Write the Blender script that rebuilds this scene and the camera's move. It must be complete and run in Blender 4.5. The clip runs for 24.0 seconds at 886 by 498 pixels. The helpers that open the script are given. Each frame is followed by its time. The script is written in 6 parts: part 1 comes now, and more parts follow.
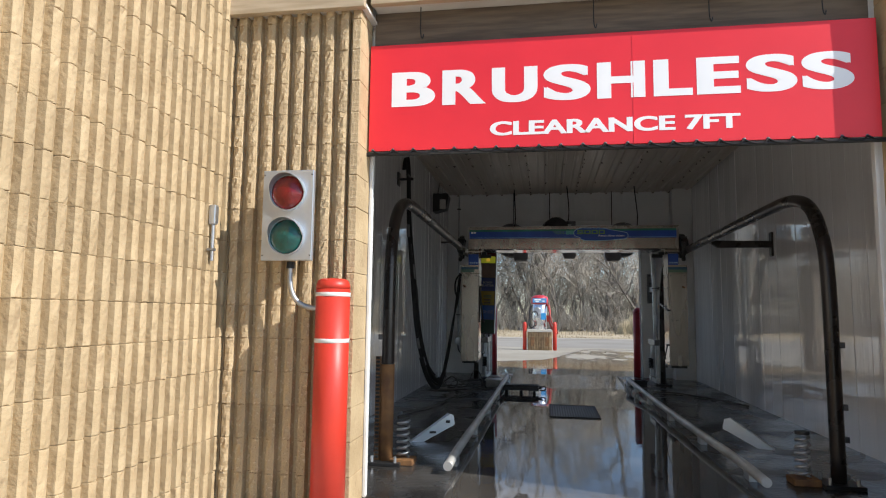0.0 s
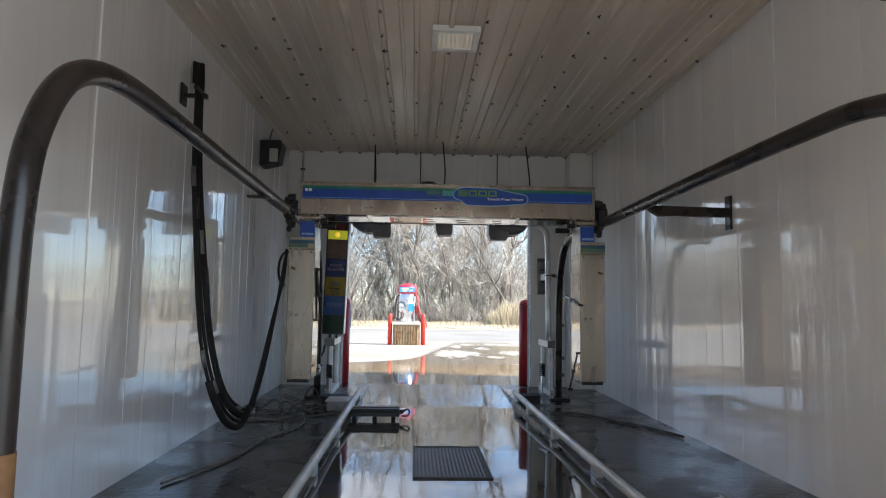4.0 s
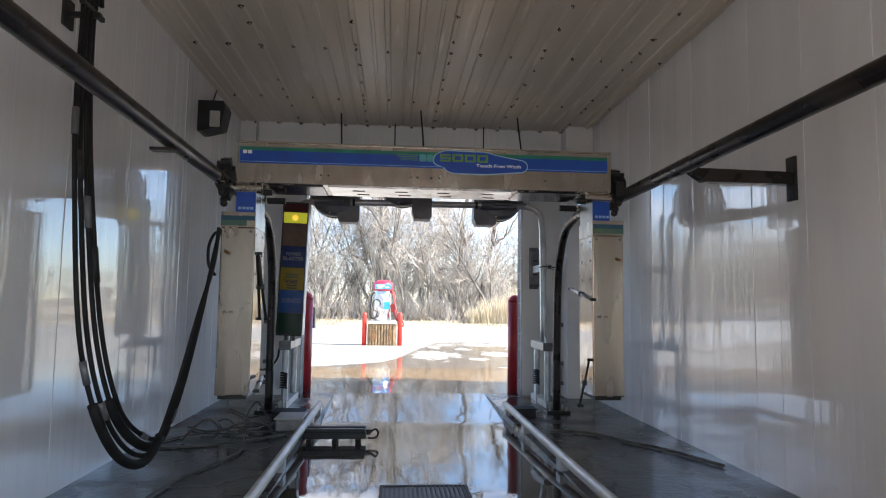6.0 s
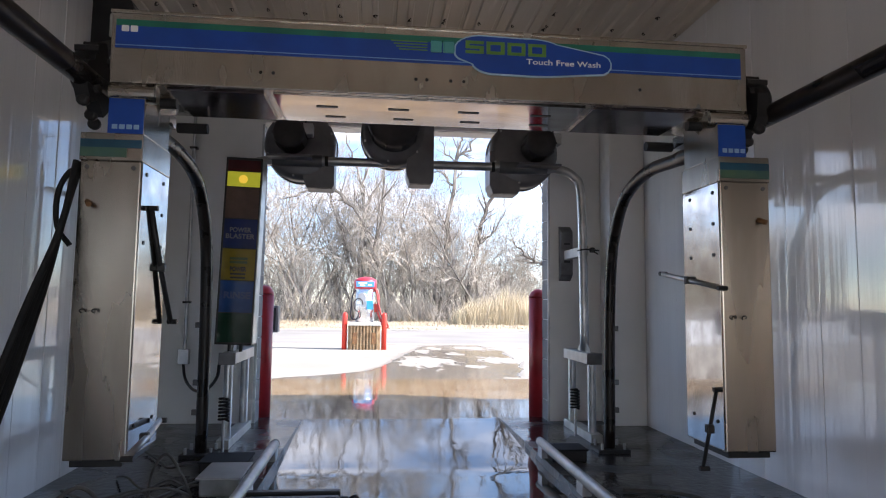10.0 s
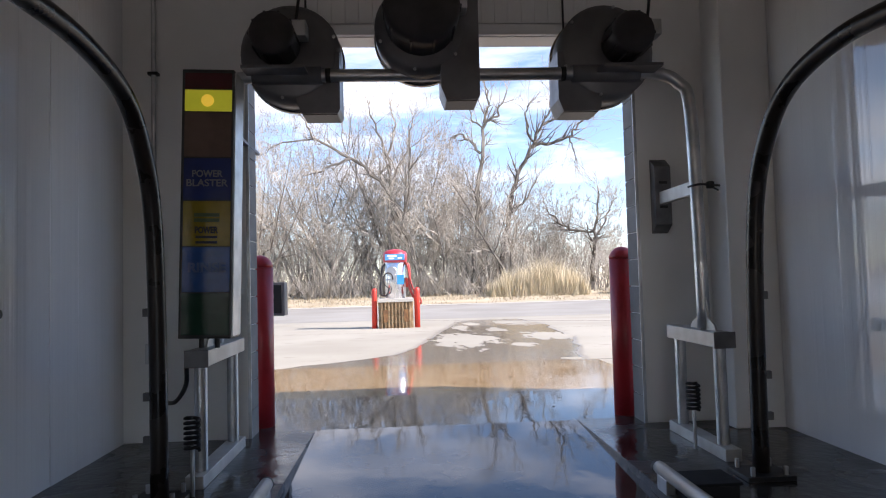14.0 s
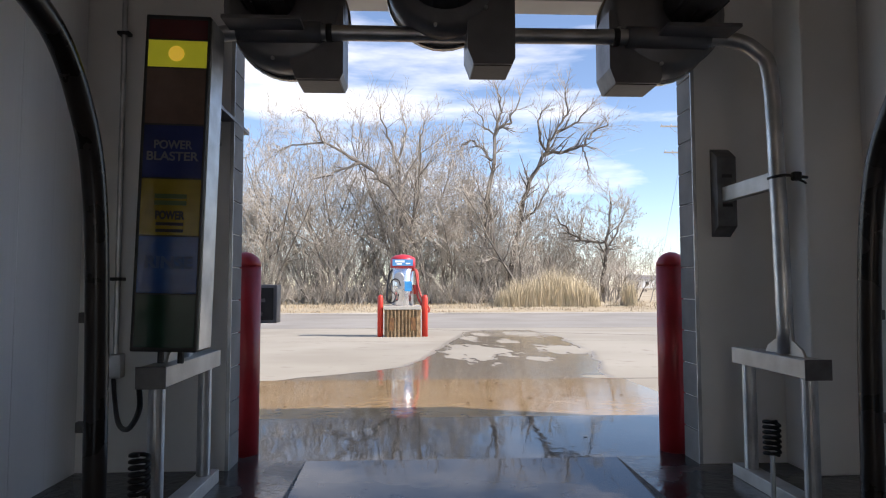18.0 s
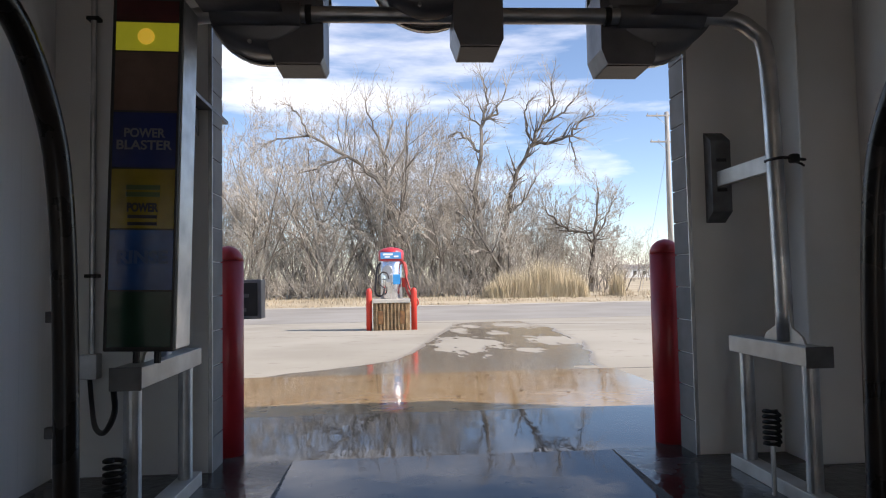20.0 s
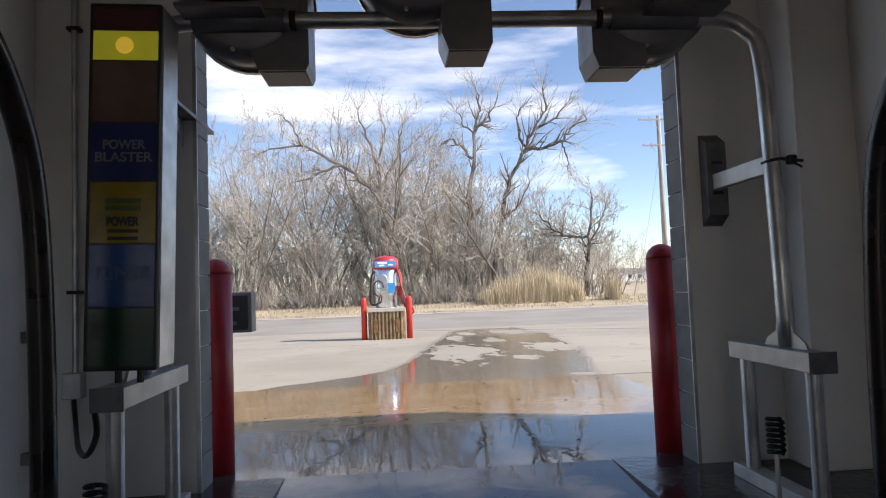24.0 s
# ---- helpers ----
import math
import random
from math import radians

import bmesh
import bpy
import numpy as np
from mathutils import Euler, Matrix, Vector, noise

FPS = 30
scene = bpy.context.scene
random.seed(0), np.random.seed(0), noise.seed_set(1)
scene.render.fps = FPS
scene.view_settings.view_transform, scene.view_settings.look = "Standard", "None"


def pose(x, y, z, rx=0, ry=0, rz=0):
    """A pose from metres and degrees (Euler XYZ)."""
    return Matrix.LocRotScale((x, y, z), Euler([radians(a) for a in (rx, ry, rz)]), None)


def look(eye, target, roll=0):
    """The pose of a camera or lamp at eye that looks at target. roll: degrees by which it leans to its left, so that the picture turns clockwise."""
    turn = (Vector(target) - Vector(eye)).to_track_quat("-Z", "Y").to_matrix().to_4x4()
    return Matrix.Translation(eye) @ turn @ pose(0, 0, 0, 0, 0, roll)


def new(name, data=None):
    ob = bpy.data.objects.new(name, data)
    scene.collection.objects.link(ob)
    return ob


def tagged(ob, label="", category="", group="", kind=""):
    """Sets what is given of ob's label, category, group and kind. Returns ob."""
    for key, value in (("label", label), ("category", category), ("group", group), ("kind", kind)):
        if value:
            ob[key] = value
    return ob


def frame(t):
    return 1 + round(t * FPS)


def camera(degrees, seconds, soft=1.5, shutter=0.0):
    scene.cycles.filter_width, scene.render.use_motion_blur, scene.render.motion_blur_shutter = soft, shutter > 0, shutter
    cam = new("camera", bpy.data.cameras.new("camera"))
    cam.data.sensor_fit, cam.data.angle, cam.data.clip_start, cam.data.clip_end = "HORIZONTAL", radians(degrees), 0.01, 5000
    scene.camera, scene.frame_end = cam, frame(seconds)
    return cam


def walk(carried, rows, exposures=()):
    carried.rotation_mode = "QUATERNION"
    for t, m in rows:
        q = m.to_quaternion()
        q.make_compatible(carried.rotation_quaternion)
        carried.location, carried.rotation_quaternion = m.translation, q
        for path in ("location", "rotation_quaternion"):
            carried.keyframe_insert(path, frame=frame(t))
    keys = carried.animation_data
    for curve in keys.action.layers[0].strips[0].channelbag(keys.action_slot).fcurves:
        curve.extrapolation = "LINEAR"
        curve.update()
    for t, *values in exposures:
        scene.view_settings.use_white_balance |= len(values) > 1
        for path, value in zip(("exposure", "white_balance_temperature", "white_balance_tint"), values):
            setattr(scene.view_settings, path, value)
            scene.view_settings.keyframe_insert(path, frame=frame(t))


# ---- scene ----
cam = camera(69.9, 24.0, soft=1.1)
PATH = [
    (0, (0.028, -0.072, 1.158), (-0.293, 1.891, 1.361), 0.7),
    (0.5, (0.066, 0.163, 1.158), (-0.182, 2.141, 1.327), 0.6),
    (1, (0.096, 0.46, 1.183), (-0.051, 2.443, 1.393), 1.1),
    (1.5, (0.099, 0.837, 1.185), (0.006, 2.818, 1.443), 1.0),
    (2, (0.08, 1.25, 1.179), (-0.01, 3.233, 1.428), -0.7),
    (2.5, (0.107, 1.65, 1.178), (0.045, 3.648, 1.253), -0.1),
    (3, (0.08, 2.024, 1.202), (0.072, 4.02, 1.318), 1.1),
    (3.5, (0.056, 2.43, 1.233), (0.115, 4.423, 1.393), 0.4),
    (5.5, (0.101, 3.824, 1.199), (0.241, 5.81, 1.384), 2.1),
    (6, (0.126, 4.143, 1.194), (0.278, 6.13, 1.365), 0.8),
    (6.5, (0.11, 4.418, 1.197), (0.283, 6.397, 1.426), -0.1),
    (7, (0.122, 4.722, 1.198), (0.293, 6.699, 1.448), -0.9),
    (7.5, (0.105, 5.0, 1.192), (0.281, 6.981, 1.411), 0.3),
    (8, (0.098, 5.229, 1.181), (0.287, 7.213, 1.354), 0.3),
    (8.5, (0.111, 5.437, 1.166), (0.326, 7.419, 1.326), -0.4),
    (9, (0.093, 5.65, 1.168), (0.313, 7.629, 1.354), -0.0),
    (9.5, (0.09, 5.907, 1.158), (0.316, 7.884, 1.351), -0.1),
    (10, (0.079, 6.214, 1.149), (0.287, 8.195, 1.323), 0.7),
    (10.5, (0.054, 6.503, 1.129), (0.183, 8.497, 1.205), -1.2),
    (11, (0.093, 6.754, 1.101), (0.146, 8.753, 1.144), -2.1),
    (11.5, (0.097, 6.996, 1.114), (0.199, 8.992, 1.194), -2.5),
    (13.5, (0.102, 7.734, 1.103), (0.217, 9.729, 1.192), -1.6),
    (14, (0.085, 7.864, 1.108), (0.201, 9.859, 1.2), -1.5),
    (14.5, (0.089, 7.967, 1.103), (0.197, 9.962, 1.197), -1.4),
    (15, (0.085, 8.064, 1.099), (0.198, 10.059, 1.197), -1.4),
    (15.5, (0.081, 8.173, 1.106), (0.187, 10.167, 1.227), -1.7),
    (16, (0.067, 8.298, 1.105), (0.17, 10.29, 1.251), -1.1),
    (16.5, (0.061, 8.404, 1.105), (0.157, 10.398, 1.239), -0.3),
    (17, (0.059, 8.491, 1.101), (0.159, 10.484, 1.233), -0.3),
    (17.5, (0.057, 8.555, 1.098), (0.157, 10.548, 1.231), -0.3),
    (18, (0.057, 8.616, 1.093), (0.149, 10.61, 1.211), -0.1),
    (18.5, (0.054, 8.689, 1.094), (0.154, 10.683, 1.218), 0.0),
    (19, (0.061, 8.737, 1.088), (0.173, 10.731, 1.195), -0.3),
    (19.5, (0.062, 8.737, 1.087), (0.185, 10.731, 1.181), -0.7),
    (21.5, (0.069, 8.755, 1.088), (0.199, 10.748, 1.186), -1.5),
    (22, (0.073, 8.755, 1.088), (0.204, 10.748, 1.186), -1.4),
    (22.5, (0.073, 8.757, 1.086), (0.209, 10.75, 1.179), -1.2),
    (23, (0.074, 8.757, 1.087), (0.214, 10.751, 1.173), -1.1),
    (23.5, (0.076, 8.76, 1.09), (0.218, 10.753, 1.174), -1.1),
    (24, (0.083, 8.819, 1.102), (0.228, 10.81, 1.218), -2.1),
]
EXPOSURES = [(0, 0.23, 6500, 10), (1.5, 0.27, 6500, 9), (2.2, 0.44, 6450, 10), (3, 0.95, 6350, 10), (5.5, 1.68, 6350, 12), (7, 1.78, 6350, 15), (9, 1.66, 6350, 16), (10, 1.45, 6350, 17), (11.5, 1.26, 6400, 18), (13.5, 1.08, 6500, 18), (16, 0.84, 6650, 18), (19, 0.55, 6800, 16), (24, 0.50, 6800, 16)]
walk(cam, [(t, look(eye, target, roll)) for t, eye, target, roll in PATH], EXPOSURES)

# ---- world, sun ----
SUN_WAY = Vector((-0.35, 0.13, -0.28)).normalized()
world = bpy.data.worlds.new("world")
scene.world = world
world.use_nodes = True
wn, wl = world.node_tree.nodes, world.node_tree.links
sky = wn.new("ShaderNodeTexSky")
sky.sky_type, sky.sun_disc = "NISHITA", False
sky.sun_elevation, sky.sun_rotation = radians(37), radians(110.4)
sky.altitude, sky.air_density, sky.dust_density, sky.ozone_density = 1200, 1.0, 0.1, 2.4
wcoord = wn.new("ShaderNodeTexCoord")
wmap = wn.new("ShaderNodeMapping")
wmap.inputs["Rotation"].default_value = (0, 0, 0.5)
wmap.inputs["Location"].default_value = (0.9, 2.6, 0.7)
wmap.inputs["Scale"].default_value = (1.3, 2.2, 7.0)
wnoise = wn.new("ShaderNodeTexNoise")
wnoise.inputs["Scale"].default_value, wnoise.inputs["Detail"].default_value = 1.5, 7
wnoise.inputs["Roughness"].default_value = 0.55
wramp = wn.new("ShaderNodeValToRGB")
wramp.color_ramp.elements[0].position, wramp.color_ramp.elements[1].position = 0.52, 0.74
wmix = wn.new("ShaderNodeMix")
wmix.data_type = "RGBA"
wmix.inputs["B"].default_value = (7.8, 7.9, 8.1, 1)
wl.new(wcoord.outputs["Generated"], wmap.inputs["Vector"])
wl.new(wmap.outputs["Vector"], wnoise.inputs["Vector"])
wl.new(wnoise.outputs["Fac"], wramp.inputs["Fac"])
wup = wn.new("ShaderNodeSeparateXYZ")
wl.new(wcoord.outputs["Generated"], wup.inputs["Vector"])
wthin = wn.new("ShaderNodeMapRange")
for key, v in (("From Min", 0.28), ("From Max", 0.62), ("To Min", 1.0), ("To Max", 0.22)):
    wthin.inputs[key].default_value = v
wl.new(wup.outputs["Z"], wthin.inputs["Value"])
wveil = wn.new("ShaderNodeMath")
wveil.operation = "MULTIPLY"
wl.new(wramp.outputs["Color"], wveil.inputs[0])
wl.new(wthin.outputs["Result"], wveil.inputs[1])
wl.new(wveil.outputs["Value"], wmix.inputs["Factor"])
wl.new(sky.outputs["Color"], wmix.inputs["A"])
wl.new(wmix.outputs["Result"], wn["Background"].inputs["Color"])
wn["Background"].inputs["Strength"].default_value = 0.15

# added fill lamp in the entrance opening, on top of the sky's own light
opening = new("entrance_fill_lamp", bpy.data.lights.new("entrance_fill_lamp", "AREA"))
opening.data.shape, opening.data.size, opening.data.size_y, opening.data.energy, opening.data.color = "RECTANGLE", 2.5, 1.1, 7, (1.0, 0.97, 0.93)
opening.matrix_world = look((0.41, 4.05, 1.6), (-0.7, 9.0, 2.1))

sun = new("sun", bpy.data.lights.new("sun", "SUN"))
sun.data.energy, sun.data.angle, sun.data.color = 5.0, radians(0.5), (1.0, 0.96, 0.91)
sun.matrix_world = look((0, 0, 30), Vector((0, 0, 30)) + SUN_WAY)


# ---- materials ----
def surface(name, c1, c2=None, scale=4.0, rough=0.6, rough2=None, metal=0.0, bump=0.0, bscale=40.0, stretch=(1, 1, 1),
            bstretch=(1, 1, 1), random_piece=0.0, coat=0.0, contrast=(0.35, 0.65), speck=None, space="Object", bdetail=4, shifted=False):
    """A principled material: two colours mixed by a large noise and a fine one, uneven gloss, fine relief."""
    m = bpy.data.materials.new(name)
    m.use_nodes = True
    n, l = m.node_tree.nodes, m.node_tree.links
    b = n["Principled BSDF"]
    b.inputs["Metallic"].default_value = metal
    b.inputs["Coat Weight"].default_value = coat
    b.inputs["Coat Roughness"].default_value = 0.012
    coord = n.new("ShaderNodeTexCoord")
    place = coord.outputs[space]
    if shifted:
        where = n.new("ShaderNodeObjectInfo")
        both = n.new("ShaderNodeVectorMath")
        both.operation = "ADD"
        l.new(place, both.inputs[0])
        l.new(where.outputs["Location"], both.inputs[1])
        place = both.outputs["Vector"]

    def noise_of(s, st, detail=6):
        mp = n.new("ShaderNodeMapping")
        mp.inputs["Scale"].default_value = st
        tx = n.new("ShaderNodeTexNoise")
        tx.inputs["Scale"].default_value, tx.inputs["Detail"].default_value = s, detail
        l.new(place, mp.inputs["Vector"])
        l.new(mp.outputs["Vector"], tx.inputs["Vector"])
        return tx

    def mixed(a, c, fac):
        mx = n.new("ShaderNodeMix")
        mx.data_type = "RGBA"
        for key, v in (("A", a), ("B", c)):
            if isinstance(v, tuple):
                mx.inputs[key].default_value = (*v, 1)
            else:
                l.new(v, mx.inputs[key])
        if isinstance(fac, float):
            mx.inputs["Factor"].default_value = fac
        else:
            l.new(fac, mx.inputs["Factor"])
        return mx.outputs["Result"]

    c2 = c2 or tuple(0.75 * v for v in c1)
    big = noise_of(scale, stretch)
    ramp = n.new("ShaderNodeMapRange")
    ramp.inputs["From Min"].default_value, ramp.inputs["From Max"].default_value = contrast
    l.new(big.outputs["Fac"], ramp.inputs["Value"])
    col = mixed(c1, c2, ramp.outputs["Result"])
    if speck:
        small = noise_of(speck[1], stretch, 2)
        r2 = n.new("ShaderNodeMapRange")
        r2.inputs["From Min"].default_value, r2.inputs["From Max"].default_value = speck[2], speck[2] + 0.08
        l.new(small.outputs["Fac"], r2.inputs["Value"])
        col = mixed(col, speck[0], r2.outputs["Result"])
    if random_piece:
        info = n.new("ShaderNodeObjectInfo")
        hsv = n.new("ShaderNodeHueSaturation")
        mr = n.new("ShaderNodeMapRange")
        mr.inputs["To Min"].default_value, mr.inputs["To Max"].default_value = 1 - random_piece, 1 + random_piece
        l.new(info.outputs["Random"], mr.inputs["Value"])
        l.new(mr.outputs["Result"], hsv.inputs["Value"])
        l.new(col, hsv.inputs["Color"])
        col = hsv.outputs["Color"]
    l.new(col, b.inputs["Base Color"])
    if rough2 is None:
        rough2 = rough
    rr = n.new("ShaderNodeMapRange")
    rr.inputs["From Min"].default_value, rr.inputs["From Max"].default_value = contrast
    rr.inputs["To Min"].default_value, rr.inputs["To Max"].default_value = rough, rough2
    l.new(big.outputs["Fac"], rr.inputs["Value"])
    l.new(rr.outputs["Result"], b.inputs["Roughness"])
    if bump:
        fine = noise_of(bscale, bstretch, bdetail)
        bp = n.new("ShaderNodeBump")
        bp.inputs["Strength"].default_value, bp.inputs["Distance"].default_value = 1.0, bump
        l.new(fine.outputs["Fac"], bp.inputs["Height"])
        l.new(bp.outputs["Normal"], b.inputs["Normal"])
    return m


def glowing(name, colour, strength):
    m = surface(name, colour, rough=0.4)
    b = m.node_tree.nodes["Principled BSDF"]
    b.inputs["Emission Color"].default_value = (*colour, 1)
    b.inputs["Emission Strength"].default_value = strength
    return m


M = {
    "block": surface("split_face_block", (0.52, 0.395, 0.235), (0.43, 0.315, 0.18), 3.0, 0.9, bump=0.010, bscale=45, random_piece=0.06,
                     speck=((0.60, 0.48, 0.31), 45, 0.60)),
    "smooth_block": surface("smooth_ribbed_block", (0.49, 0.375, 0.222), (0.40, 0.295, 0.165), 5.0, 0.9, bump=0.007, bscale=38, random_piece=0.07,
                     speck=((0.36, 0.265, 0.15), 11, 0.64), shifted=True),
    "mirror_steel": surface("polished_steel", (0.44, 0.43, 0.42), (0.30, 0.28, 0.27), 3.0, 0.05, 0.12, metal=1.0, stretch=(1, 3, 3)),
    "column_steel": surface("column_stainless", (0.46, 0.42, 0.365), (0.29, 0.26, 0.225), 1.4, 0.22, 0.32, metal=1.0, stretch=(3, 3, 0.5)),
    "mortar": surface("mortar", (0.42, 0.32, 0.19), (0.34, 0.25, 0.15), 8, 0.95, bump=0.003),
    "panel": surface("white_glossy_panel", (0.86, 0.86, 0.87), (0.79, 0.79, 0.80), 1.2, 0.006, 0.03, bump=0.0055, bscale=3.0, coat=1.0, bdetail=4.5,
                     bstretch=(4.5, 4.5, 0.03), stretch=(2, 2, 0.4), shifted=True),
    "wall_paint": surface("white_wall_paint", (0.84, 0.84, 0.83), (0.76, 0.76, 0.74), 1.5, 0.35, 0.5, bump=0.001, bscale=25),
    "jamb_paint": surface("white_block_paint", (0.75, 0.74, 0.71), (0.66, 0.65, 0.62), 2.5, 0.55, bump=0.002, bscale=50),
    "ceiling": surface("stained_white_steel", (0.60, 0.535, 0.455), (0.47, 0.41, 0.34), 1.3, 0.30, 0.42, stretch=(3, 0.22, 1), bump=0.0012,
                       bscale=10, bstretch=(5, 0.4, 1), contrast=(0.3, 0.7), speck=((0.66, 0.60, 0.52), 4, 0.64)),
    "screw_rust": surface("rusty_screw", (0.045, 0.034, 0.027), (0.025, 0.020, 0.016), 9, 0.85),
    "bay_floor": surface("wet_bay_concrete", (0.055, 0.051, 0.046), (0.10, 0.093, 0.083), 1.3, 0.012, 0.07, bump=0.0011, bscale=5, bstretch=(1.0, 0.7, 1.0),
                         speck=((0.05, 0.05, 0.05), 7, 0.62)),
    "side_floor": surface("dark_wet_floor", (0.028, 0.027, 0.026), (0.065, 0.062, 0.058), 1.8, 0.06, 0.40, bump=0.004, bscale=18),
    "steel": surface("brushed_stainless", (0.52, 0.49, 0.44), (0.38, 0.35, 0.30), 2.0, 0.16, 0.30, metal=1.0, stretch=(3, 3, 1), bump=0.0006,
                     bscale=30, bstretch=(8, 8, 0.6)),
    "galv": surface("galvanised_steel", (0.55, 0.56, 0.57), (0.40, 0.41, 0.42), 7, 0.35, 0.5, metal=0.9, bump=0.0006),
    "alu": surface("pale_painted_metal", (0.58, 0.58, 0.55), (0.42, 0.41, 0.38), 5, 0.4, metal=0.3, bump=0.0008),
    "black": surface("black_plastic", (0.018, 0.018, 0.019), (0.03, 0.03, 0.03), 6, 0.42, bump=0.0008),
    "rubber": surface("black_rubber", (0.008, 0.008, 0.009), (0.016, 0.016, 0.016), 9, 0.7, bump=0.001),
    "tube": surface("dark_brown_tube", (0.014, 0.012, 0.011), (0.028, 0.022, 0.019), 4, 0.22, 0.38, bump=0.0006, coat=0.1),
    "rust": surface("rusty_ochre_steel", (0.25, 0.125, 0.045), (0.14, 0.065, 0.028), 9, 0.75, bump=0.002),
    "red_post": surface("red_sleeve", (0.62, 0.045, 0.025), (0.52, 0.035, 0.02), 3, 0.35, 0.5, bump=0.0006),
    "dark_red": surface("weathered_red_sleeve", (0.42, 0.02, 0.025), (0.30, 0.014, 0.018), 4, 0.4, bump=0.001),
    "white": surface("white_paint", (0.78, 0.78, 0.76), (0.68, 0.68, 0.66), 5, 0.4, bump=0.0005),
    "banner": surface("red_vinyl", (0.84, 0.03, 0.042), (0.76, 0.024, 0.036), 1.6, 0.38, bump=0.002, bscale=2.5),
    "vinyl_white": surface("white_vinyl", (0.90, 0.90, 0.90), (0.86, 0.86, 0.86), 3, 0.4),
    "wood": surface("weathered_board", (0.52, 0.42, 0.29), (0.40, 0.31, 0.20), 3, 0.75, stretch=(1, 12, 12), bump=0.001),
    "soffit": surface("white_soffit", (0.66, 0.64, 0.60), (0.55, 0.52, 0.48), 3, 0.6, bump=0.001),
    "blue": surface("blue_decal", (0.012, 0.075, 0.40), (0.010, 0.060, 0.32), 6, 0.3),
    "green": surface("green_decal", (0.02, 0.20, 0.13), (0.015, 0.14, 0.10), 6, 0.3),
    "lime": surface("lime_decal", (0.15, 0.33, 0.06), (0.11, 0.25, 0.05), 6, 0.35),
    "concrete": surface("dry_concrete", (0.50, 0.47, 0.41), (0.40, 0.37, 0.32), 0.5, 0.85, bump=0.002, bscale=20,
                        speck=((0.34, 0.31, 0.27), 3, 0.64)),
    "wet_concrete": surface("wet_concrete", (0.25, 0.155, 0.070), (0.32, 0.215, 0.110), 1.4, 0.02, 0.10, bump=0.0012, bscale=8,
                            speck=((0.12, 0.09, 0.06), 9, 0.66)),
    "road": surface("worn_asphalt", (0.335, 0.312, 0.272), (0.265, 0.245, 0.21), 0.3, 0.9, bump=0.004, bscale=30),
    "dirt": surface("dry_grass_ground", (0.50, 0.425, 0.30), (0.36, 0.295, 0.195), 0.25, 0.95, bump=0.03, bscale=6),
    "verge": surface("dull_verge_grass", (0.44, 0.365, 0.25), (0.30, 0.24, 0.155), 0.6, 0.85),
    "straw": surface("dry_straw", (0.64, 0.545, 0.375), (0.50, 0.415, 0.27), 0.8, 0.8),
    "bark": surface("grey_bark", (0.27, 0.24, 0.20), (0.14, 0.12, 0.10), 0.8, 0.9),
    "twig": surface("pale_twig", (0.52, 0.47, 0.40), (0.32, 0.285, 0.235), 0.5, 0.9),
    "vac_brick": surface("brown_block", (0.36, 0.25, 0.14), (0.20, 0.13, 0.07), 7, 0.9, bump=0.004),
}

for key in ("rubber", "black", "tube", "wet_concrete"):
    M[key].node_tree.nodes["Principled BSDF"].inputs["Specular IOR Level"].default_value = 0.3


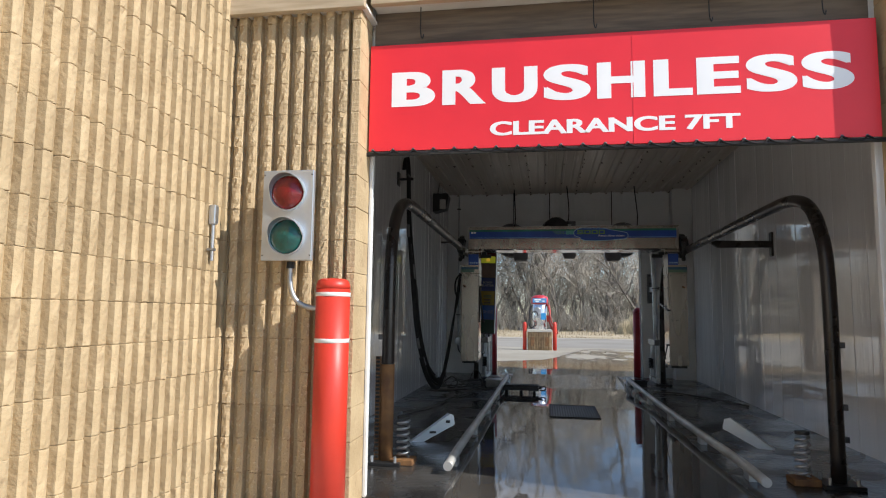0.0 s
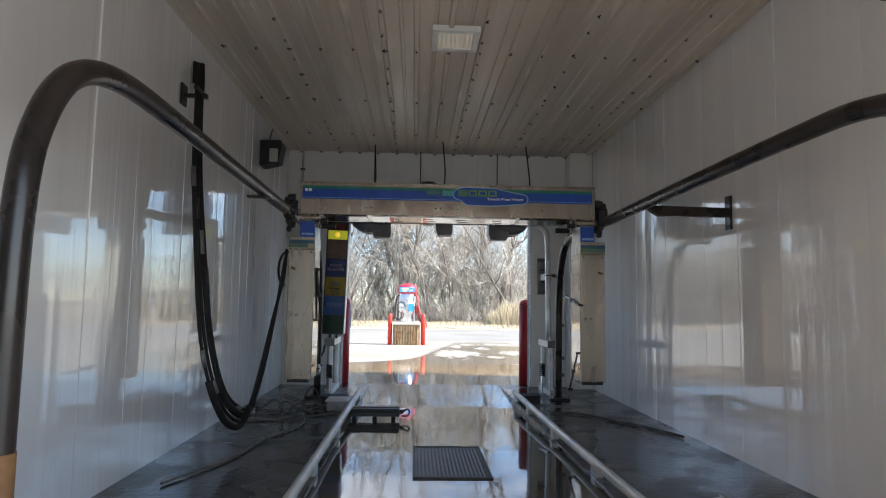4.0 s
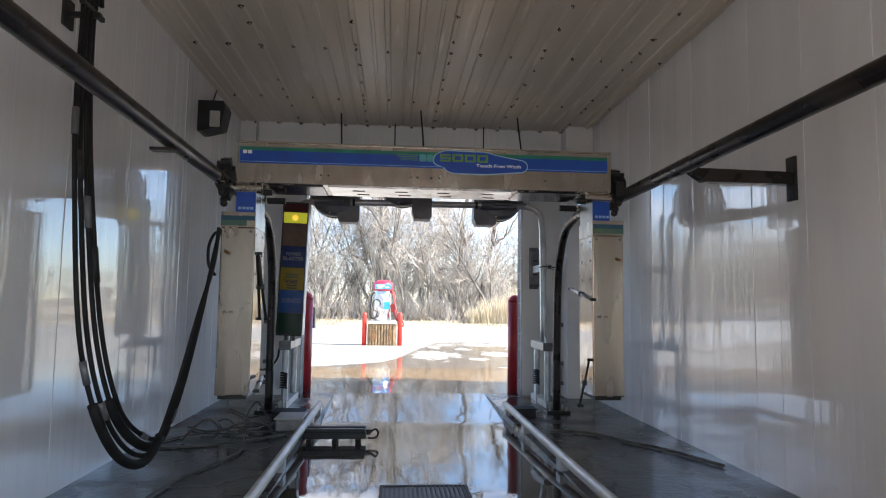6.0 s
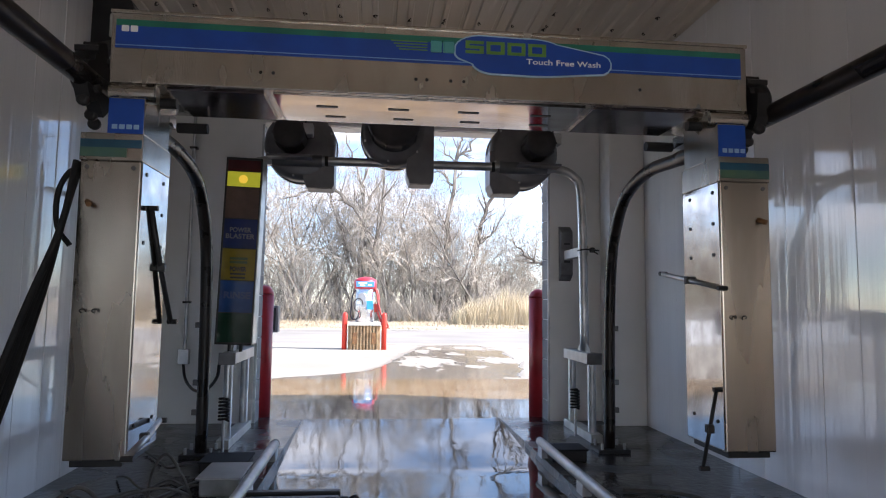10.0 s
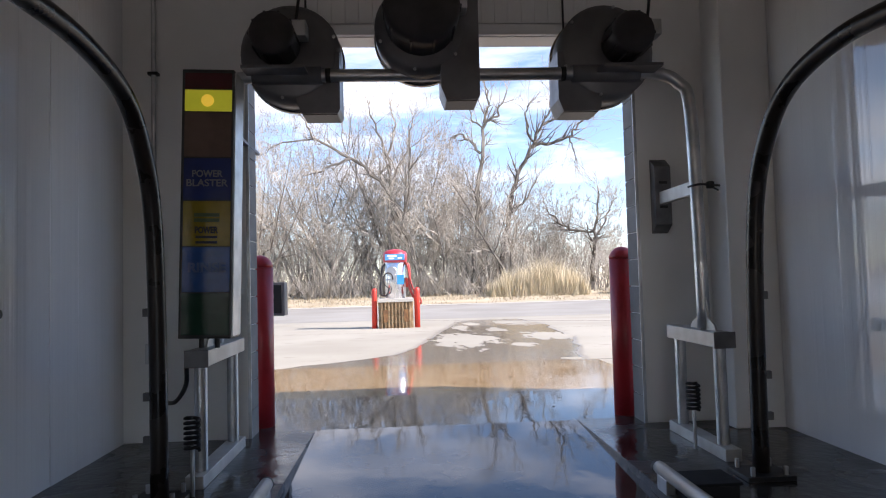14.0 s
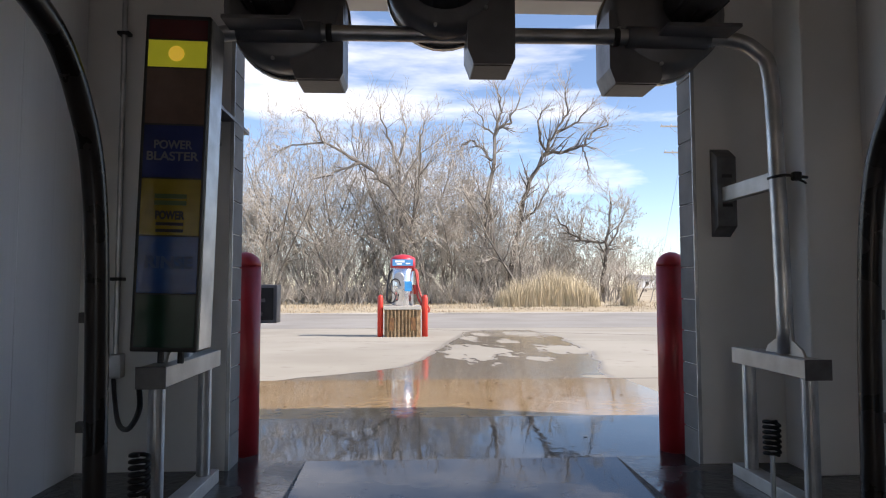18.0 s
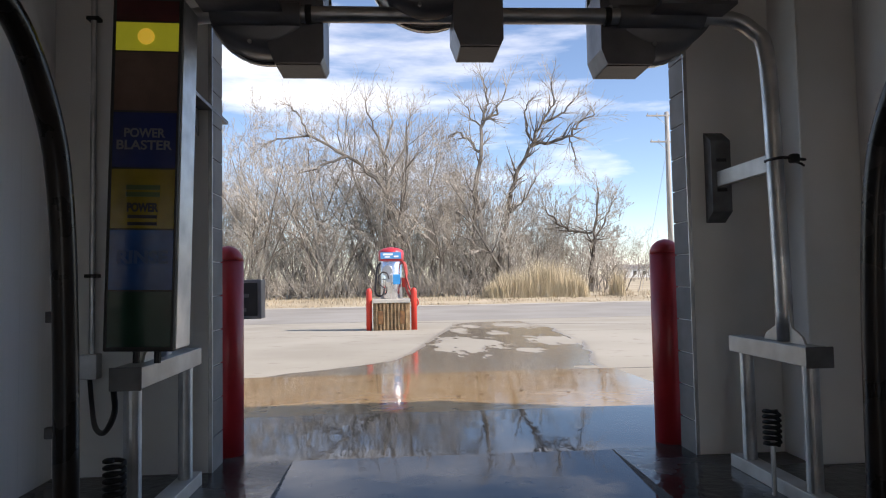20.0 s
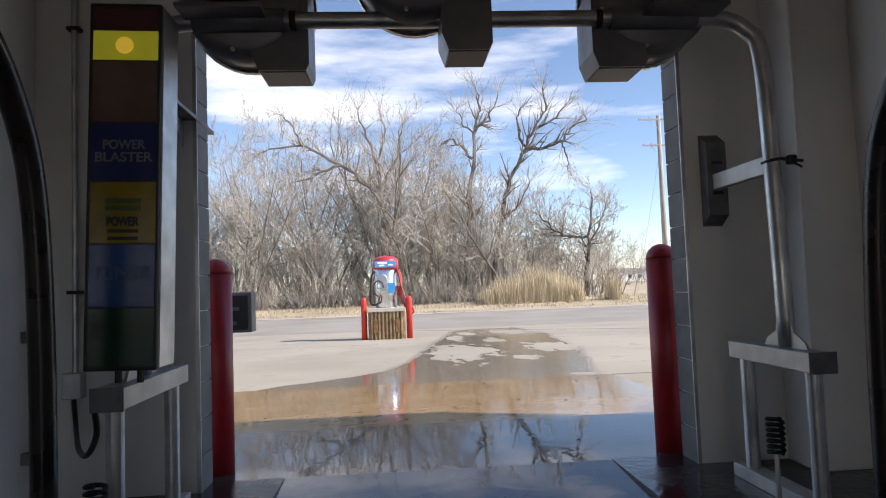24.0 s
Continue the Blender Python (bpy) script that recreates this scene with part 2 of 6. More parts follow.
def driveway_material():
    """Dry concrete with saw-cut joints and a ragged wet stain that runs from the exit across the yard."""
    m = surface("driveway_concrete", (0.40, 0.362, 0.288), (0.325, 0.290, 0.225), 0.35, 0.85, bump=0.002, bscale=20, speck=((0.30, 0.265, 0.21), 2.5, 0.64))
    n, l = m.node_tree.nodes, m.node_tree.links
    b = n["Principled BSDF"]
    coord = n.new("ShaderNodeTexCoord")
    xyz = n.new("ShaderNodeSeparateXYZ")
    l.new(coord.outputs["Object"], xyz.inputs["Vector"])

    def op(kind, a, c=None):
        t = n.new("ShaderNodeMath")
        t.operation = kind
        for i, v in enumerate((a, c)):
            if v is None:
                continue
            if isinstance(v, (int, float)):
                t.inputs[i].default_value = v
            else:
                l.new(v, t.inputs[i])
        return t.outputs["Value"]
    x_, y_ = xyz.outputs["X"], xyz.outputs["Y"]
    tex = n.new("ShaderNodeTexNoise")
    tex.inputs["Scale"].default_value, tex.inputs["Detail"].default_value = 1.1, 6
    mp = n.new("ShaderNodeMapping")
    mp.inputs["Scale"].default_value = (1.0, 0.55, 1.0)
    l.new(coord.outputs["Object"], mp.inputs["Vector"])
    l.new(mp.outputs["Vector"], tex.inputs["Vector"])

    def edge_at(x0, steps):
        """Where an edge of the stain runs: x0, and by how much it moves from one y to the next."""
        total = x0
        for ya, yb, dx in steps:
            t = n.new("ShaderNodeMapRange")
            for key, v in (("From Min", ya), ("From Max", yb), ("To Min", 0.0), ("To Max", dx)):
                t.inputs[key].default_value = v
            l.new(y_, t.inputs["Value"])
            total = op("ADD", t.outputs["Result"], total)
        return total
    left = op("SUBTRACT", x_, edge_at(-1.75, ((16.5, 18.0, 1.6), (18.0, 22.0, 0.81), (22.0, 25.3, 0.45), (25.3, 28.2, 0.45), (28.2, 32.4, 1.6))))
    right = op("SUBTRACT", edge_at(2.5, ((16.5, 20.0, 0.85), (20.0, 25.0, 0.5), (25.0, 30.0, 0.1))), x_)
    far = op("MULTIPLY", op("SUBTRACT", 30.0, y_), 0.35)
    inside = op("MINIMUM", op("MINIMUM", left, right), far)
    edge = op("ADD", inside, op("MULTIPLY", op("SUBTRACT", tex.outputs["Fac"], 0.5), 0.62))
    # dry islands in the stain
    tex2 = n.new("ShaderNodeTexNoise")
    tex2.inputs["Scale"].default_value, tex2.inputs["Detail"].default_value = 4.6, 9
    mp2 = n.new("ShaderNodeMapping")
    mp2.inputs["Scale"].default_value, mp2.inputs["Location"].default_value = (1.0, 0.4, 1.0), (4.3, 1.7, 0)
    l.new(coord.outputs["Object"], mp2.inputs["Vector"])
    l.new(mp2.outputs["Vector"], tex2.inputs["Vector"])
    jag = op("MULTIPLY", op("SUBTRACT", tex2.outputs["Fac"], 0.5), 3.4)
    for cx, cy, rx, ry in ((1.25, 20.6, 0.55, 1.5), (3.05, 21.0, 0.42, 0.95), (2.15, 19.15, 0.17, 0.34), (2.2, 23.4, 0.22, 0.6), (1.45, 24.6, 0.18, 0.9), (1.95, 26.6, 0.22, 0.9), (3.3, 27.0, 0.5, 1.6), (2.4, 16.75, 0.16, 0.10), (1.25, 28.2, 0.3, 1.2)):
        u, v = op("DIVIDE", op("SUBTRACT", x_, cx), rx), op("DIVIDE", op("SUBTRACT", y_, cy), ry)
        away = op("SQRT", op("ADD", op("MULTIPLY", u, u), op("MULTIPLY", v, v)))
        isle = op("MULTIPLY", op("ADD", op("SUBTRACT", away, 1.0), jag), 0.5)
        edge = op("MINIMUM", edge, isle)
    start = op("GREATER_THAN", xyz.outputs["Y"], 12.0)
    wet = op("MULTIPLY", n_range(n, l, edge, -0.05, 0.12), start)
    old_col, old_rough = b.inputs["Base Color"].links[0].from_socket, b.inputs["Roughness"].links[0].from_socket
    mx = n.new("ShaderNodeMix")
    mx.data_type = "RGBA"
    mx.inputs["B"].default_value = (0.20, 0.165, 0.122, 1)
    l.new(wet, mx.inputs["Factor"])
    l.new(old_col, mx.inputs["A"])
    # joints between the slabs, and a dark line slanting across the yard
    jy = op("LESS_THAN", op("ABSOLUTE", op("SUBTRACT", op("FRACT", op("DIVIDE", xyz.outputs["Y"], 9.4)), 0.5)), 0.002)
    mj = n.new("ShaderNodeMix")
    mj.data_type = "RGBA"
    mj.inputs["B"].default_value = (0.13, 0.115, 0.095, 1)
    # dark line that slants over the yard towards the road
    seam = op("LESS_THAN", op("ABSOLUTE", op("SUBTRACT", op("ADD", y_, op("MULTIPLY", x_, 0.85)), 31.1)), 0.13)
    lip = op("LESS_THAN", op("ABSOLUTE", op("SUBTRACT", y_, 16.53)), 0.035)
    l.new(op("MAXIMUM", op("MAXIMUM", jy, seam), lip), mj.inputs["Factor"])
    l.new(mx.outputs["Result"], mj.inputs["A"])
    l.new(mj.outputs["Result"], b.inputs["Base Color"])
    rr = n.new("ShaderNodeMix")
    rr.inputs["B"].default_value = 0.045
    l.new(wet, rr.inputs["Factor"])
    l.new(old_rough, rr.inputs["A"])
    l.new(rr.outputs["Result"], b.inputs["Roughness"])
    return m


def n_range(n, l, value, a, b):
    t = n.new("ShaderNodeMapRange")
    t.inputs["From Min"].default_value, t.inputs["From Max"].default_value = a, b
    l.new(value, t.inputs["Value"])
    return t.outputs["Result"]


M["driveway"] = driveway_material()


# ---- mesh helpers ----
def bm_new():
    return bmesh.new()


def add_box(bm, lo, hi, bevel=0.0):
    """A box between two corners, its edges rounded by bevel."""
    c = [(a + b) / 2 for a, b in zip(lo, hi)]
    s = [abs(b - a) for a, b in zip(lo, hi)]
    r = bmesh.ops.create_cube(bm, size=1.0, matrix=Matrix.Translation(c) @ Matrix.Diagonal((*s, 1)))
    if bevel:
        edges = {e for v in r["verts"] for e in v.link_edges}
        bmesh.ops.bevel(bm, geom=list(edges), offset=bevel, segments=2, affect="EDGES", profile=0.5)
    return bm


def add_cyl(bm, a, b, r1, r2=None, seg=16, caps=True):
    a, b = Vector(a), Vector(b)
    q = (b - a).to_track_quat("Z", "Y").to_matrix().to_4x4()
    bmesh.ops.create_cone(bm, cap_ends=caps, segments=seg, radius1=r1, radius2=r1 if r2 is None else r2, depth=(b - a).length,
                          matrix=Matrix.Translation((a + b) / 2) @ q)
    return bm


def smooth_path(points, steps=8):
    """A Catmull-Rom line through the points."""
    p = [Vector(v) for v in points]
    p = [2 * p[0] - p[1], *p, 2 * p[-1] - p[-2]]
    out = []
    for i in range(1, len(p) - 2):
        for k in range(steps):
            u = k / steps
            a, b, c, d = p[i - 1], p[i], p[i + 1], p[i + 2]
            out.append(0.5 * (2 * b + (c - a) * u + (2 * a - 5 * b + 4 * c - d) * u * u + (3 * b - a - 3 * c + d) * u ** 3))
    out.append(p[-2])
    return out


def add_tube(bm, points, radius, seg=10, caps=True):
    """A round tube along a line of points; radius is a number or one for each point."""
    pts = [Vector(v) for v in points]
    rings = []
    up = Vector((0.13, 0.31, 0.94)).normalized()
    for i, q in enumerate(pts):
        t = (pts[min(i + 1, len(pts) - 1)] - pts[max(i - 1, 0)]).normalized()
        side = t.cross(up)
        if side.length < 0.05:
            side = t.cross(Vector((1, 0, 0)))
        side.normalize()
        other = side.cross(t)
        up = other
        r = radius[i] if isinstance(radius, (list, tuple)) else radius
        rings.append([bm.verts.new(q + r * (math.cos(2 * math.pi * k / seg) * side + math.sin(2 * math.pi * k / seg) * other)) for k in range(seg)])
    for a, b in zip(rings, rings[1:]):
        for k in range(seg):
            f = bm.faces.new((a[k], a[(k + 1) % seg], b[(k + 1) % seg], b[k]))
            f.smooth = True
    if caps:
        bm.faces.new(rings[0][::-1])
        bm.faces.new(rings[-1])
    return bm


def add_lathe(bm, profile, centre, seg=24, axis="z"):
    """A turned form: profile is (radius, along) pairs about an axis through centre."""
    rings = []
    for r, h in profile:
        ring = []
        for k in range(seg):
            a = 2 * math.pi * k / seg
            u, v = r * math.cos(a), r * math.sin(a)
            p = {"z": (u, v, h), "y": (u, h, v), "x": (h, u, v)}[axis]
            ring.append(bm.verts.new(Vector(centre) + Vector(p)))
        rings.append(ring)
    for a, b in zip(rings, rings[1:]):
        for k in range(seg):
            bm.faces.new((a[k], a[(k + 1) % seg], b[(k + 1) % seg], b[k])).smooth = True
    bm.faces.new(rings[0][::-1])
    bm.faces.new(rings[-1])
    bmesh.ops.recalc_face_normals(bm, faces=bm.faces[-(seg * (len(rings) - 1) + 2):])
    return bm


def add_prism(bm, outline, lo, hi, axis="y"):
    """A flat outline of (u, v) pairs drawn out along an axis from lo to hi."""
    def at(u, v, w):
        return {"y": (u, w, v), "x": (w, u, v), "z": (u, v, w)}[axis]
    a = [bm.verts.new(at(u, v, lo)) for u, v in outline]
    b = [bm.verts.new(at(u, v, hi)) for u, v in outline]
    n = len(a)
    faces = [bm.faces.new(a[::-1]), bm.faces.new(b)] + [bm.faces.new((a[i], a[(i + 1) % n], b[(i + 1) % n], b[i])) for i in range(n)]
    bmesh.ops.recalc_face_normals(bm, faces=faces)
    return bm


def mesh_of(bm, name, material):
    me = bpy.data.meshes.new(name)
    bm.to_mesh(me)
    bm.free()
    me.materials.append(material)
    return me


def part(name, bm, material, parent=None, label=""):
    """One mesh object out of a bmesh, under a thing or a part."""
    ob = new(name, mesh_of(bm, name, material))
    if parent:
        ob.parent = parent
    return tagged(ob, label)


def thing(name, label, category, group="", at=(0, 0, 0)):
    ob = new(name)
    ob.location = at
    ob.empty_display_size = 0.1
    return tagged(ob, label, category, group)


def structure(name, bm, material, label, category="structure"):
    return tagged(part(name, bm, material), label, category, kind="structure")


def lettering(name, text, x0, x1, z0, z1, y, material, parent, bold=0.02, depth=0.0015, split=False, fat=0.0):
    """Raised letters facing the entrance, fitted into a rectangle."""
    cu = bpy.data.curves.new(name, "FONT")
    cu.body, cu.extrude, cu.offset = text, 0.01, bold
    ob = bpy.data.objects.new(name, cu)
    scene.collection.objects.link(ob)
    me = bpy.data.meshes.new_from_object(ob.evaluated_get(bpy.context.evaluated_depsgraph_get()))
    bpy.data.objects.remove(ob)
    xs, ys = [v.co.x for v in me.vertices], [v.co.y for v in me.vertices]
    for v in me.vertices:
        v.co = (x0 + (v.co.x - min(xs)) / (max(xs) - min(xs)) * (x1 - x0), y - depth * (v.co.z / 0.01 + 1) / 2,
                z0 + (v.co.y - min(ys)) / (max(ys) - min(ys)) * (z1 - z0))
    me.materials.clear()
    me.materials.append(material)
    if not split:
        made = new(name, me)
        made.parent = parent
        return made
    bm = bm_new()
    bm.from_mesh(me)
    left = set(bm.verts)
    while left:
        stack, group = [left.pop()], []
        while stack:
            v = stack.pop()
            group.append(v)
            for e in v.link_edges:
                o = e.other_vert(v)
                if o in left:
                    left.discard(o)
                    stack.append(o)
        one = bm_new()
        for k in (-1, 0, 1):
            at = {}
            for v in group:
                at[v] = one.verts.new(v.co + Vector((k * fat, -0.0003 * (k + 1), 0)))
            for f in {f for v in group for f in v.link_faces}:
                one.faces.new([at[v] for v in f.verts])
        part(name, one, material, parent)
    bm.free()


# ---- large structure ----
X0, X1, YF, YB, ZC = -1.93, 2.72, 3.94, 12.5, 3.555     # the bay: side walls, entrance wall, exit wall, ceiling
E0, E1 = -1.115, 1.945                                    # entrance opening
D0, D1, DH = -1.05, 1.82, 2.90                           # exit opening


def ground_height(y):
    for (a, za), (b, zb) in zip(GROUND, GROUND[1:]):
        if y <= b:
            return za + (zb - za) * (y - a) / (b - a)
    return GROUND[-1][1]


GROUND = [(-300, -0.3), (-40, -0.03), (14.2, -0.03), (25, -0.22), (32, -0.45), (46, -0.52), (52, -0.30), (70, 0.0), (140, 0.4), (900, 1.0)]


def sheet(name, material, label, x0, x1, ys, lift=0.0, category="ground", footing=None):
    """A strip of ground between x0 and x1; footing (x0, x1, y0, y1) is dug out under a building's floor."""
    bm = bm_new()
    xs = [x0 + (x1 - x0) * i / 24 for i in range(25)]
    if footing:
        fx0, fx1, fy0, fy1 = footing
        xs = sorted(xs + [fx0 - 0.05, fx0, fx1, fx1 + 0.05])
        ys = sorted(ys + [fy0 - 0.05, fy0, fy1, fy1 + 0.05])
    rows = [[bm.verts.new((x, y, ground_height(y) + lift - (0.16 if footing and fx0 <= x <= fx1 and fy0 <= y <= fy1 else 0))) for x in xs] for y in ys]
    for a, b in zip(rows, rows[1:]):
        for i in range(len(xs) - 1):
            bm.faces.new((a[i], a[i + 1], b[i + 1], b[i]))
    return structure(name, bm, material, label, category)


sheet("ground", M["dirt"], "dry straw-coloured winter ground reaching the horizon", -700, 700,
      [-300, -100, -40, -10, 0, 5, 10, 14.2, 18, 25, 32, 39, 46, 49, 52, 60, 70, 100, 140, 300, 900], footing=(-0.9, 1.6, 5.6, 13.6))
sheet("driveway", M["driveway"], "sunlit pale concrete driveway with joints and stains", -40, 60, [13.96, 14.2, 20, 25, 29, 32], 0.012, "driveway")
sheet("road", M["road"], "worn grey asphalt road past the car wash", -200, 200, [32, 36, 40, 46], 0.016, "road")
sheet("apron", M["wet_concrete"], "wet brown concrete apron outside the exit", -2.6, 2.66, [14.0, 15, 16.5], 0.02, "pavement")
sheet("road_edge", M["concrete"], "pale concrete strip along the far edge of the road", -200, 200, [45.9, 46.3, 46.6], 0.03, "kerb")


def floor_dip(x, y):
    """How far the wet lane between the rails lies below the side floors: a shallow hollow inside the exit."""
    if not -0.63 < x < 1.37:
        return 0.0
    return -0.060 * max(0.0, min(1.0, (12.7 - y) / 1.8)) * max(0.0, min(1.0, (y - 8.3) / 2.6))


def dipped_slab(name, x0, x1, y0, y1, nx, ny, label):
    bm = bm_new()
    top = [[bm.verts.new((x0 + (x1 - x0) * i / nx, y0 + (y1 - y0) * j / ny, floor_dip(x0 + (x1 - x0) * i / nx, y0 + (y1 - y0) * j / ny))) for i in range(nx + 1)] for j in range(ny + 1)]
    for a, b in zip(top, top[1:]):
        for i in range(nx):
            bm.faces.new((a[i], a[i + 1], b[i + 1], b[i])).smooth = True
    rim = [v for v in top[0]] + [r[-1] for r in top[1:]] + [v for v in top[-1][-2::-1]] + [r[0] for r in top[-2:0:-1]]
    rim = [bm.verts.new(v.co) for v in rim]
    low = [bm.verts.new((v.co.x, v.co.y, -0.2)) for v in rim]
    for i in range(len(rim)):
        k = (i + 1) % len(rim)
        bm.faces.new((rim[k], rim[i], low[i], low[k]))
    return structure(name, bm, M["bay_floor"], label, "floor")


dipped_slab("bay_floor", -0.62, 1.36, 3.4, 12.7, 4, 62, "wet dark concrete floor of the wash bay")
structure("exit_slab", add_box(bm_new(), (-6, 12.7, -0.2), (8, 14.0, 0.0)), M["bay_floor"], "wet grey concrete slab at the exit", "floor")
for n, a, b in (("side_floor_left", X0, -0.62), ("side_floor_right", 1.36, X1)):
    structure(n, add_box(bm_new(), (a, YF, -0.2), (b, 12.7, 0.004)), M["side_floor"], "dirty dark wet floor beside the wheel rail", "floor")
structure("wall_left", add_box(bm_new(), (X0 - 0.2, YF, -0.1), (X0, YB, 3.8)), M["panel"], "glossy white wash bay wall panels with rippled reflections", "wall")
structure("wall_right", add_box(bm_new(), (X1, YF, -0.1), (X1 + 0.2, YB, 3.8)), M["panel"], "glossy white wash bay wall panels with rippled reflections", "wall")
for n, lo, hi in (("wall_exit_left", (X0, YB, -0.1), (D0, YB + 0.2, 3.8)), ("wall_exit_right", (D1, YB, -0.1), (X1, YB + 0.2, 3.8)),
                  ("wall_exit_head", (D0, YB, DH), (D1, YB + 0.2, 3.8))):
    structure(n, add_box(bm_new(), lo, hi), M["wall_paint"], "white painted block wall round the exit opening", "wall")
structure("exit_pier", add_box(bm_new(), (2.36, 12.22, 0), (X1, YB, ZC), 0.01), M["wall_paint"], "white boxed-in pier beside the exit opening", "pier")
for n, lo, hi in (("wall_entrance_left", (-2.22, YF, -0.1), (E0, YF + 0.03, 3.8)), ("wall_entrance_right", (E1, YF, -0.1), (X1 + 2.6, YF + 0.03, 3.8)),
                  ("wall_entrance_head", (E0, YF, 2.88), (E1, YF + 0.03, 3.8))):
    structure(n, add_box(bm_new(), lo, hi), M["jamb_paint"], "painted block wall round the entrance opening", "wall")

for n, lo, hi in (("wall_back_left", (X0 - 3.0, YB, -0.1), (X0, YB + 0.2, 3.8)), ("wall_back_right", (X1 + 0.0, YB, -0.1), (X1 + 2.6, YB + 0.2, 3.8)),
                  ("wall_side_left", (X0 - 3.0, YF, -0.1), (X0 - 2.8, YB, 3.8)), ("wall_front_left", (X0 - 2.8, YF, -0.1), (-2.22, YF + 0.2, 3.8)), ("wall_side_right", (X1 + 2.4, YF + 0.03, -0.1), (X1 + 2.6, YB, 3.8))):
    structure(n, add_box(bm_new(), lo, hi), M["jamb_paint"], "plain painted outer wall of the wash building", "wall")

# ribbed steel ceiling, its ribs along the bay
bm = bm_new()
profile, x = [], X0
while x < X1 - 0.01:
    for dx, dz in ((0.0, 0.0), (0.070, 0.0), (0.078, 0.012), (0.100, 0.012), (0.108, 0.0), (0.19, 0.0), (0.20, -0.028), (0.235, -0.028), (0.245, 0.0)):
        if x + dx <= X1:
            profile.append((x + dx, ZC + dz))
    x += 0.29
profile.append((X1, ZC))
a = [bm.verts.new((u, YF + 0.1, v)) for u, v in profile]
b = [bm.verts.new((u, YB, v)) for u, v in profile]
for i in range(len(a) - 1):
    bm.faces.new((a[i], b[i], b[i + 1], a[i + 1]))
# screws: one on every rib at the purlins, and a row along every third rib where two sheets lap
def screw(bm, x, y):
    n0 = len(bm.faces)
    r = random.uniform(0.019, 0.031)
    add_cyl(bm, (x, y, ZC - 0.028), (x + random.uniform(-0.004, 0.004), y, ZC - 0.031), r, r * 0.8, 8)
    add_cyl(bm, (x, y, ZC - 0.031), (x, y, ZC - 0.046), 0.011, 0.008, 6)
    bm.faces.ensure_lookup_table()
    for f in bm.faces[n0:]:
        f.material_index = 1


for i in range(16):
    x = X0 + 0.217 + 0.29 * i
    for k in range(6):
        screw(bm, x, 4.10 + 1.446 * k + random.uniform(-0.02, 0.02))
    screw(bm, x, YB - 0.09)
    if i % 3 == 2:
        y = YF + 0.35
        while y < YB:
            if random.random() < 0.94:
                screw(bm, x + random.uniform(-0.008, 0.008), y)
            y += random.choice((0.30, 0.42, 0.46, 0.5))
ceiling = structure("ceiling", bm, M["ceiling"], "stained ribbed steel ceiling panels with rusty screws", "ceiling")
ceiling.data.materials.append(M["screw_rust"])
structure("roof", add_box(bm_new(), (X0 - 3.0, YF - 0.3, 3.82), (X1 + 2.6, YB + 0.22, 3.9)), M["soffit"], "flat roof over the wash bay", "roof")


def wall_panel(seed):
    """A tall glossy panel with a raised seam on one edge; its face looks along +x."""
    r = random.Random(seed)
    bm = bm_new()
    line = [(0.0, 0.0035), (0.002, 0.0041), (0.005, 0.0041), (0.007, 0.004), (0.10, 0.004 + r.uniform(0, 0.0006)), (0.20, 0.004 + r.uniform(0, 0.0006)), (0.298, 0.004), (0.303, 0.0035)]
    lower = [bm.verts.new((x, y, 0.0)) for y, x in line]
    upper = [bm.verts.new((x, y, 3.56)) for y, x in line]
    for i in range(len(line) - 1):
        bm.faces.new((lower[i], lower[i + 1], upper[i + 1], upper[i]))
    ends = [[bm.verts.new((-0.02, y, z)) for z in (0.0, 3.56)] for y in (0.0, 0.303)]
    bm.faces.new((ends[0][0], lower[0], upper[0], ends[0][1]))
    bm.faces.new((lower[-1], ends[1][0], ends[1][1], upper[-1]))
    bmesh.ops.recalc_face_normals(bm, faces=bm.faces)
    return mesh_of(bm, "panel", M["panel"])


PANELS = [wall_panel(k) for k in range(5)]
rng = random.Random(21)
for wall, x, turn in ((bpy.data.objects["wall_left"], X0, 0), (bpy.data.objects["wall_right"], X1, 180)):
    for i in range(28):
        ob = new("panel", rng.choice(PANELS))
        ob.parent = wall
        y = YF + 0.03 + 0.304 * i
        ob.matrix_basis = pose(x, y if turn == 0 else y + 0.303, 0.0, 0, rng.gauss(0, 0.10), turn + rng.gauss(0, 0.40))
# unseen ground, set to pale concrete so sunlight bounces into the bay
sheet("forecourt", M["concrete"], "unseen forecourt, assumed pale concrete that bounces sun into the bay", -40, 60, [-31, -10, 0, 3.4, 3.66], 0.012, "pavement")


# ---- entrance front ----
M["dull_steel"] = surface("dull_weathered_steel", (0.20, 0.20, 0.21), (0.12, 0.12, 0.125), 8, 0.5, metal=0.5, bump=0.001)


